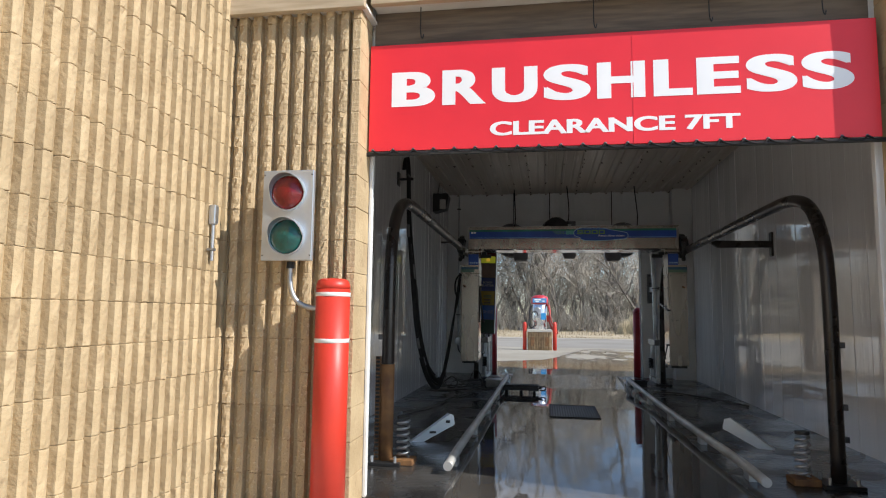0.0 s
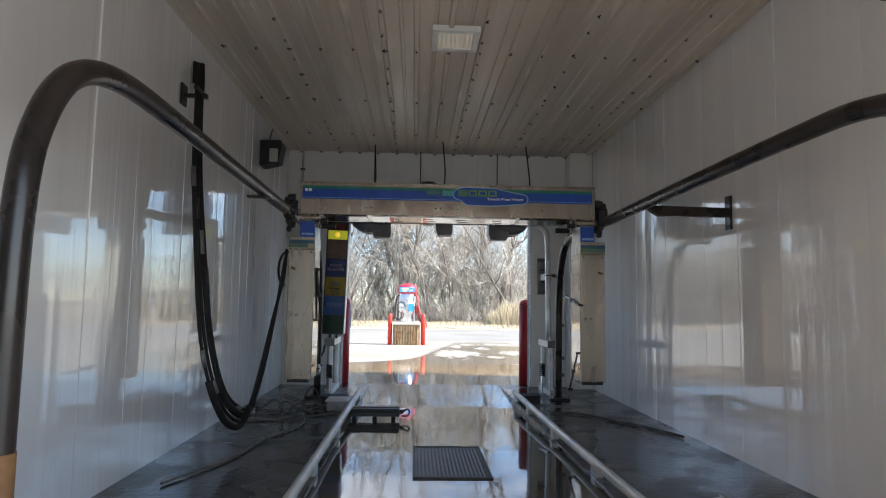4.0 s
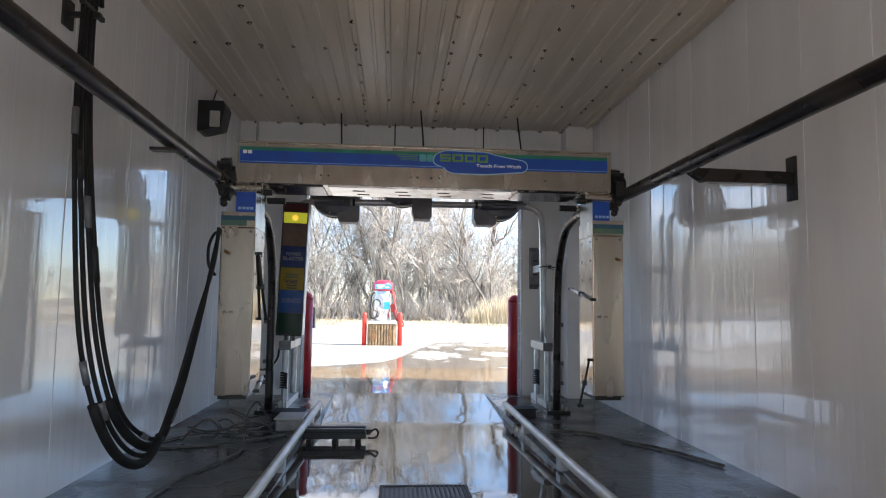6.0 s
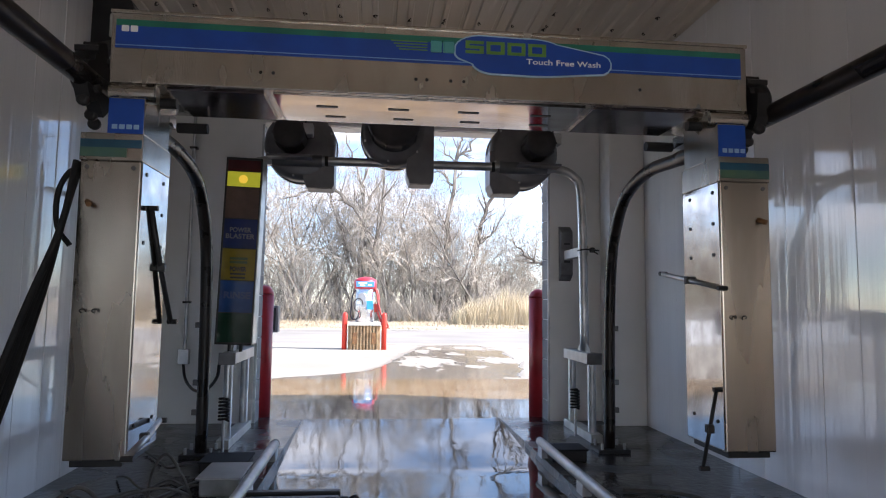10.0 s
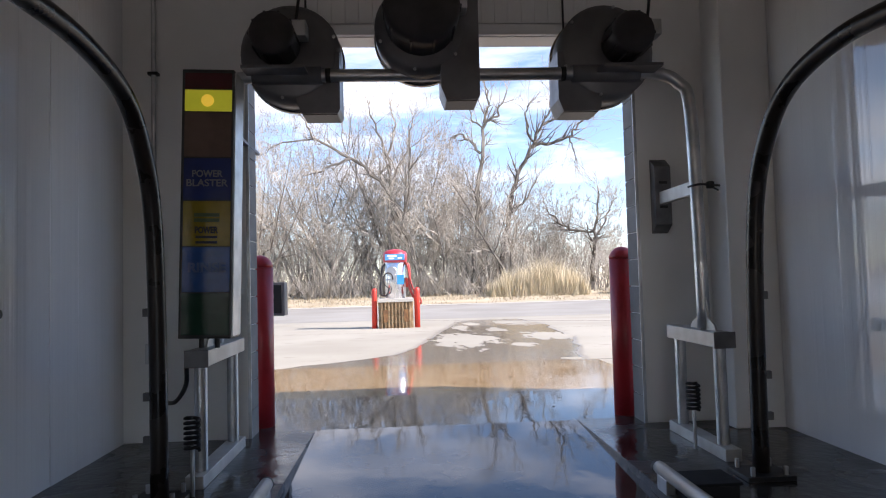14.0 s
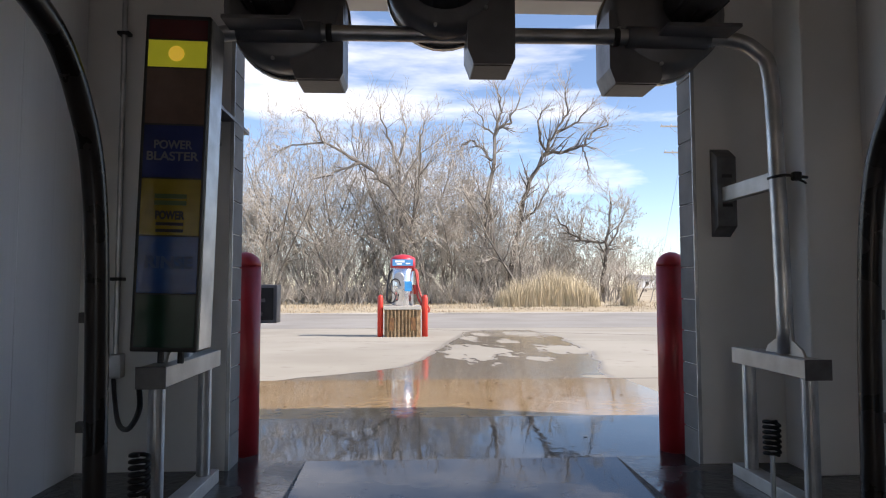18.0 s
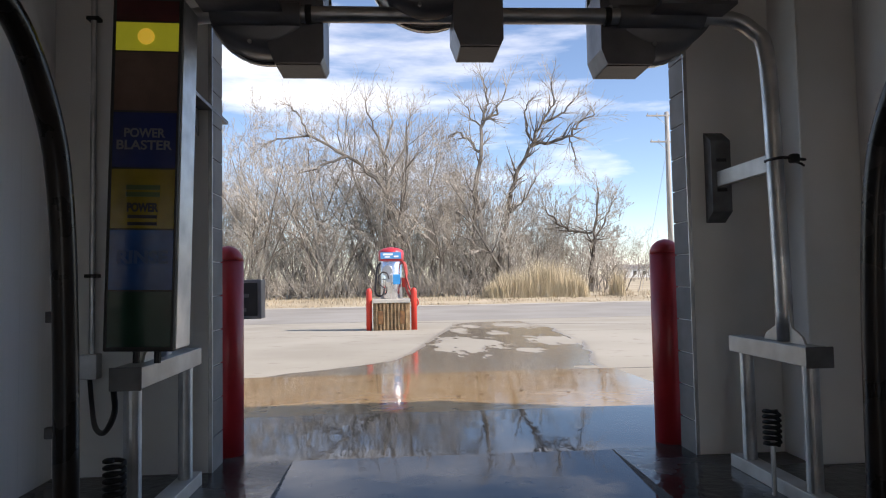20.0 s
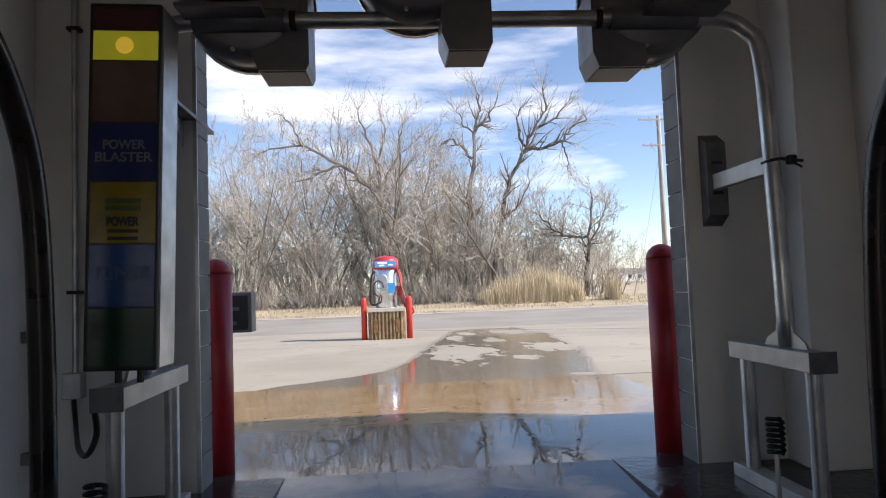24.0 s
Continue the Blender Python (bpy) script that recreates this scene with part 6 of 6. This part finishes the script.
M["dark_bark"] = surface("dark_bark", (0.17, 0.145, 0.12), (0.09, 0.075, 0.062), 1.5, 0.9)
rng = random.Random(11)
skyline = [(-40, 9.0), (-24, 9.5), (-17, 9.8), (-14, 11.0), (-11, 13.6), (-8.2, 15.6), (-5.5, 14.0), (-3.6, 14.8), (-1.3, 15.4), (1.0, 15.0), (2.6, 12.2), (4.7, 13.2), (6.5, 11.5), (9, 11.0), (11, 9.0)]
for i in range(52):
    x = -38 + 0.90 * i + rng.uniform(-0.5, 0.5)
    h = next(za + (zb - za) * (x - a) / (b - a) for (a, za), (b, zb) in zip(skyline, skyline[1:]) if x <= b) if x < 11 else 8.0
    tree(x, rng.uniform(57.0, 67.0), h * rng.choice((0.85, 1.0, 1.08, 1.15)) + rng.uniform(-0.2, 1.2), 40 + i, rng.choice((2, 3, 3)), 0.30, rng.uniform(0.75, 1.25))
old_tree(5.6, 58.5, [([(5.6, 0), (5.7, 4), (5.9, 8), (6.3, 11), (6.7, 14), (7.1, 15.6), (6.8, 17.4)], 0.27, 0.05), ([(6.7, 14), (7.7, 14.6), (8.6, 16.6)], 0.13, 0.05), ([(6.3, 11.4), (5.4, 12.6), (4.3, 12.9), (3.7, 12.2)], 0.12, 0.04),
                 ([(6.6, 13.2), (5.6, 14.4), (5.2, 15.4)], 0.09, 0.03)], 71, "tall bare dead tree with broken upper limbs", M["bark"], 0.8)
old_tree(7.6, 58, [([(7.6, 0), (7.8, 3), (8.4, 6.5), (9.2, 9.6), (10.3, 11.6), (11.3, 13.6), (12.3, 15.2), (12.1, 17.0)], 0.25, 0.045), ([(10.4, 11.8), (12.0, 12.1), (13.4, 12.6), (14.6, 13.8), (15.6, 14.4)], 0.16, 0.04), ([(11.3, 13.6), (12.8, 14.4), (14.0, 15.6)], 0.12, 0.04),
                 ([(10.6, 12.2), (9.9, 14.0), (10.3, 15.4)], 0.12, 0.04), ([(13.4, 12.6), (13.9, 11.4), (13.8, 10.2)], 0.07, 0.03), ([(8.4, 6.5), (9.6, 7.4), (10.8, 9.4)], 0.12, 0.04)],
         83, "tall bare leaning tree with heavy crooked limbs", M["dark_bark"], 1.0)
old_tree(1.2, 57.5, [([(1.2, 0), (0.7, 3), (-0.4, 6.2), (-2.0, 9.4), (-4.0, 11.0), (-6.8, 12.4), (-9.4, 12.2), (-11.0, 11.4)], 0.24, 0.03), ([(-4.0, 11.0), (-6.0, 10.2), (-8.0, 9.2)], 0.13, 0.04), ([(-6.8, 12.4), (-7.6, 14.0), (-8.6, 15.0)], 0.10, 0.03)],
         87, "bare tree with one long limb arching over its neighbours", M["bark"], 1.0)
old_tree(-1.4, 58, [([(-1.4, 0), (-1.3, 5), (-1.0, 9), (-1.6, 12.5), (-2.6, 15.2)], 0.24, 0.05), ([(-1.0, 9), (0.2, 11.6), (0.9, 14.4)], 0.13, 0.04), ([(-1.3, 11.0), (-0.6, 13.6), (-0.9, 15.4)], 0.10, 0.03)],
         89, "tall bare tree with forking upright limbs", M["bark"], 1.1, 3.5)
old_tree(15.4, 60, [([(15.4, 0), (15.6, 3.0), (15.9, 5.6), (16.3, 8.8)], 0.22, 0.05), ([(15.8, 5.0), (14.0, 5.3), (12.6, 6.0), (11.9, 6.9)], 0.12, 0.05), ([(15.7, 4.2), (17.0, 6.2), (17.4, 7.6)], 0.10, 0.03)],
         91, "smaller bare tree with a broken side limb beside dry reeds", M["dark_bark"], 1.4, 1.4, True)
tree(16.5, 65, 9.6, 93, 7, 0.55, 0.8, "smaller bare winter tree beside dry grass")
for k, (x, y, h) in enumerate(((4.2, 61, 12.6), (6.4, 63, 11.8), (8.3, 61.5, 12.2), (9.6, 62.5, 11.4), (10.8, 60.5, 9.6), (12.0, 62, 8.2), (13.0, 64, 7.0), (17.6, 63, 6.2))):
    tree(x, y, h, 310 + k, 2, 0.26, 0.8, "slender bare winter tree at the wood's edge")
tree(13.4, 66, 6.6, 95, 4, 0.4, 0.7, "smaller bare winter tree beside dry grass")


def thicket(name, x0, x1, y0, y1, n, seed, hmin, hmax, label):
    r = random.Random(seed)
    s = thing(name, label, "thicket")
    s["kind"] = "stuff"
    segs = []
    for _ in range(n):
        x, y = r.uniform(x0, x1), r.uniform(y0, y1)
        limb(segs, Vector((x, y, ground_height(y) - 0.05)), Vector((r.gauss(0, 0.25), r.gauss(0, 0.2), 1)).normalized(), r.uniform(hmin, hmax), r.uniform(0.02, 0.07), 1, 3, r)
    for nm, m, rows in (("stems", M["bark"], [g for g in segs if g[2] > 0.027]), ("twigs", M["twig"], [g for g in segs if g[2] <= 0.027])):
        ob = frusta([(p, q, max(a, 0.012), max(b, 0.009)) for p, q, a, b in rows], nm, m, s, 3)
        ob["kind"] = "stuff"


thicket("undergrowth", -36, 8.5, 55.5, 66, 560, 5, 2.5, 7.5, "tangled bare brush under the trees")
thicket("undergrowth", 5, 19, 57, 66, 190, 6, 1.8, 4.2, "tangled bare brush under the trees")
thicket("far_woods", -70, 80, 100, 135, 520, 7, 4.5, 8.0, "hazy bare woods in the distance")


def low_brush(n, seed):
    r = random.Random(seed)
    s = thing("undergrowth", "low tangled dry brush along the wood's edge", "thicket")
    s["kind"] = "stuff"
    segs = []
    for _ in range(n):
        x, y = r.uniform(-38, 12), 55.5 + abs(r.gauss(0, 4))
        limb(segs, Vector((x, y, ground_height(y) - 0.05)), Vector((r.gauss(0, 0.5), r.gauss(0, 0.4), 1)).normalized(), r.uniform(0.8, 2.4), r.uniform(0.015, 0.03), 2, 3, r)
    ob = frusta([(p, q, max(a, 0.013), max(b, 0.010)) for p, q, a, b in segs], "stems", M["twig"], s, 3)
    ob["kind"] = "stuff"


low_brush(2200, 17)


def blades(name, n, seed, place, height, width, label, category, material="straw"):
    """Thin upright grass blades, each a narrow bent triangle."""
    r = random.Random(seed)
    verts, faces = [], []
    for _ in range(n):
        x, y, *full = place(r)
        z = ground_height(y)
        h, a = height(r) * (full[0] if full else 1.0), r.uniform(0, math.pi)
        dx, dy = width * math.cos(a), width * math.sin(a)
        bx, by = r.gauss(0, 0.16) * h, r.gauss(0, 0.16) * h
        i = len(verts)
        verts += [(x - dx, y - dy, z), (x + dx, y + dy, z), (x + bx * 0.4 + dx * 0.7, y + by * 0.4 + dy * 0.7, z + h * 0.6), (x + bx * 0.4 - dx * 0.7, y + by * 0.4 - dy * 0.7, z + h * 0.6), (x + bx, y + by, z + h)]
        faces += [(i, i + 1, i + 2, i + 3), (i + 3, i + 2, i + 4)]
    me = bpy.data.meshes.new(name)
    me.from_pydata(verts, [], faces)
    me.materials.append(M[material])
    return tagged(new(name, me), label, category, kind="stuff")


def reed_place(r):
    """Overlapping rounded clumps: place, and how tall the reeds grow there."""
    x0, spread, tall = r.choice(((6.4, 0.5, 0.45), (7.3, 0.7, 0.75), (8.5, 0.7, 0.85), (9.7, 0.8, 1.1), (10.8, 0.7, 1.0), (11.9, 0.6, 0.85), (12.5, 0.4, 0.55)))
    d = r.gauss(0, 0.6)
    return x0 + d * spread, r.uniform(51.6, 55), tall * max(0.35, 1 - 0.28 * d * d)


blades("reeds", 7500, 3, reed_place, lambda r: r.triangular(0.5, 3.2, 2.1), 0.012, "tall golden dry reeds by the road", "reeds")
blades("reeds", 350, 8, lambda r: (r.gauss(15.3, 0.16), r.uniform(52, 54)), lambda r: r.uniform(0.9, 2.0), 0.018, "tall golden dry reeds by the road", "reeds")
def verge_place(r):
    """Tufts along the road's far verge, thickest at the wood's edge."""
    while True:
        x, y = r.uniform(-45, 45), 46.8 + abs(r.gauss(3.2, 3.2))
        p = noise.noise(Vector((x * 0.35, y * 0.5, 3.0)))
        if p > r.uniform(-0.35, 0.35) - 0.05 * (y - 50):
            return x, y, 0.6 + 0.12 * max(0.0, y - 48)


blades("verge_grass", 13000, 4, verge_place, lambda r: r.triangular(0.03, 0.36, 0.08), 0.015, "short dull dry grass tufts along the road verge", "grass", "verge")


def utility_pole():
    x, y = 22.35, 60.0
    g = ground_height(y)
    s = thing("utility_pole", "weathered wooden utility pole with two crossarms", "utility pole", at=(x, y, g))
    part("pole", add_tube(bm_new(), [(0, 0, -0.3), (0, 0, 7), (0.02, 0, 14.9)], [0.24, 0.21, 0.17], 12), M["pole"], s)
    for z, w in ((14.5, 1.25), (12.3, 1.0)):
        arm = part("crossarm", add_box(bm_new(), (-w - 0.5, -0.16, z), (w - 0.4, -0.06, z + 0.13), 0.01), M["pole"], s)
        for k in range(4):
            ix = -w - 0.4 + k * (2 * w - 0.1) / 3
            part("insulator", add_lathe(bm_new(), [(0.03, z + 0.13), (0.06, z + 0.17), (0.035, z + 0.21), (0.055, z + 0.25), (0.01, z + 0.29)], (ix, -0.11, 0), 10), M["galv"], arm)
        part("brace", add_tube(bm_new(), [(-w * 0.55 - 0.3, -0.15, z), (0, -0.17, z - 0.8)], 0.02, 6), M["galv"], s)
    part("guy_wire", add_tube(bm_new(), [(0, 0, 12.0), (-2.4, 0.5, 0)], 0.012, 5), M["galv"], s)
    return s


M["pole"] = surface("silvered_wood", (0.42, 0.395, 0.36), (0.31, 0.285, 0.25), 2, 0.85, stretch=(6, 6, 0.5))
utility_pole()


def far_house(x, y, w, h, wall, label):
    g = ground_height(y)
    s = thing("house", label, "house", at=(x, y, g))
    part("wall", add_box(bm_new(), (-w / 2, 0, 0), (w / 2, 6, h)), wall, s)
    part("roof", add_prism(bm_new(), [(-0.4, h), (6.4, h), (3, h + 1.3)], -w / 2 - 0.3, w / 2 + 0.3, "x"), M["far_roof"], s)
    for k in range(int(w // 3)):
        part("window", add_box(bm_new(), (-w / 2 + 1.0 + 3 * k, -0.05, 0.9), (-w / 2 + 2.0 + 3 * k, 0.0, 2.0)), M["black"], s)
    return s


M["far_roof"] = surface("grey_shingle", (0.22, 0.21, 0.21), (0.16, 0.155, 0.15), 1, 0.9)
far_house(71, 196, 11, 2.7, M["white"], "small white house far across the field")
far_house(88, 200, 12, 2.8, M["soffit"], "small pale house far across the field")


# small dead leaves and grit on the wet apron
r = random.Random(31)
verts, faces = [], []
for _ in range(75):
    x, y, a, q = r.uniform(-2.2, 2.8), r.triangular(13.2, 16.6, 16.2), r.uniform(0, 6.28), r.uniform(0.006, 0.017)
    z = (floor_dip(x, y) + 0.002 if y < 14 else ground_height(y) + 0.022)
    i = len(verts)
    verts += [(x + q * math.cos(a + k * 1.57) * (1 if k % 2 else 1.7), y + q * math.sin(a + k * 1.57) * (1 if k % 2 else 1.7), z + r.uniform(0, 0.012)) for k in range(4)]
    faces.append((i, i + 1, i + 2, i + 3))
me = bpy.data.meshes.new("leaf_litter")
me.from_pydata(verts, [], faces)
me.materials.append(surface("dead_leaf", (0.12, 0.075, 0.035), (0.06, 0.04, 0.025), 3, 0.8))
tagged(new("leaf_litter", me), "scattered small brown dead leaves on the wet concrete", "leaves", kind="stuff")


# ---- split-face ribbed blocks of the entrance front ----
def block_mesh(ribs, seed, rough=1.0, pitch=0.0995, h=0.2022, depth=0.25, groove=0.060, joint=0.0018):
    """A block with rough split ribs and smooth grooves; its face looks along -y."""
    r = random.Random(seed)
    bm = bm_new()
    w = ribs * pitch
    cols = []
    for i in range(ribs):
        c = (i + 0.5) * pitch
        for dx, y, rag in ((-0.0495, groove, 0), (-0.029, groove - 0.002, 0), (-0.026, 0.005, 0.002), (-0.010, 0.0, 0.006), (0.010, 0.0, 0.006), (0.026, 0.005, 0.002), (0.029, groove - 0.002, 0), (0.0495, groove, 0)):
            cols.append((c + dx, y, rag * rough))
    zs = [0.0, 0.0045, 0.034, 0.068, 0.10, 0.135, 0.168, h - 0.0045, h]
    grid = []
    for x, y, jag in cols:
        grid.append([bm.verts.new((x + r.uniform(-jag, jag) * 0.5, y + r.uniform(-jag, jag) + (joint * r.uniform(0.6, 1.6) if z in (0.0, h) else 0), z)) for z in zs])
    for a, b in zip(grid, grid[1:]):
        for k in range(len(zs) - 1):
            bm.faces.new((a[k], b[k], b[k + 1], a[k + 1]))
    back = [[bm.verts.new((x, depth, z)) for z in (0.0, h)] for x in (0.0, w)]
    bm.faces.new((grid[0][0], *grid[0][1:], back[0][1], back[0][0]))
    bm.faces.new((back[1][0], back[1][1], *reversed(grid[-1])))
    bm.faces.new([g[-1] for g in grid] + [back[1][1], back[0][1]])
    bm.faces.new([back[0][0], back[1][0]] + [g[0] for g in reversed(grid)])
    bmesh.ops.recalc_face_normals(bm, faces=bm.faces)
    return mesh_of(bm, "block", M["block"] if rough > 0.5 else M["smooth_block"])


BLOCKS = {n: [block_mesh(n, 100 * n + k) for k in range(4)] for n in (1, 2, 3, 4)}
THIN = {n: [block_mesh(n, 300 * n + k, depth=0.20) for k in range(3)] for n in (1, 2, 3, 4)}
SMOOTH = {n: [block_mesh(n, 700 * n + k, 0.45, h=0.2014, groove=0.048, joint=0.0032) for k in range(6)] for n in (2, 4)}


def quoin_mesh(depth):
    """The smooth end block of a course."""
    bm = add_box(bm_new(), (0.006, 0.0, 0.0005), (0.060, depth, 0.2015), 0.004)
    for f in bm.faces:
        f.material_index = 1 if f.normal.y < -0.9 else 0
    me = mesh_of(bm, "block", M["smooth_block"])
    me.materials.append(M["block"])
    return me


BLOCKS["end"], THIN["end"] = [quoin_mesh(0.27)], [quoin_mesh(0.20)]


def block_wall(name, place, rows, widths, label, core, kinds=BLOCKS):
    """Courses of blocks; widths gives the ribs of each block in even and odd courses."""
    wall = tagged(part(name, core, M["mortar"]), label, "wall", kind="structure")
    r = random.Random(len(name))
    for row in range(rows):
        x = 0.0
        for n in widths[row % 2]:
            ob = new("block", r.choice(kinds[n]))
            ob.parent = wall
            ob.matrix_basis = place @ Matrix.Translation((x + 0.002, r.uniform(-0.003, 0.003), row * 0.203 - 0.02 + r.uniform(-0.0008, 0.0008)))
            x += (1 if n == "end" else n) * 0.0995
    return wall


PIER = 3.66
block_wall("pier_left", Matrix.Translation((-1.985, PIER, 0)), 16, ((4, 4, "end"), (2, 4, 2, "end")), "sunlit tan split-face ribbed block pier", add_box(bm_new(), (-2.10, PIER + 0.075, -0.1), (-1.142, YF - 0.004, 3.3)))
block_wall("pier_right", Matrix.Translation((1.972, 3.742, 0)), 16, (("end", 4, 4), ("end", 2, 4, 2)), "tan split-face ribbed block pier with a shaded smooth reveal", add_box(bm_new(), (1.985, 3.825, -0.1), (2.82, YF - 0.004, 3.3)), THIN)
block_wall("outer_wall_left", Matrix.Translation((-1.99, PIER + 0.07, 0)) @ pose(0, 0, 0, 0, 0, 90) @ Matrix.Translation((-5.97, 0, 0)), 19, ((4,) * 15, (2,) + (4,) * 14 + (2,)), "sunlit tan split-face ribbed block wall",
           add_box(bm_new(), (-2.25, -2.3, -0.1), (-2.065, PIER + 0.07, 3.85)), SMOOTH)
# unseen wall, added right of the pier to throw shade on the entrance
block_wall("outer_wall_right", Matrix.Translation((2.82, 3.60, 0)), 19, ((4, 4), (2, 4, 2)), "unseen tan split-face ribbed block wall, added to cast shade", add_box(bm_new(), (2.82, 3.675, -0.1), (3.62, YF - 0.004, 3.85)), SMOOTH)
part("corner_mortar", add_box(bm_new(), (-2.07, PIER + 0.035, -0.05), (-1.978, PIER + 0.10, 3.08)), M["mortar"], bpy.data.objects["pier_left"])
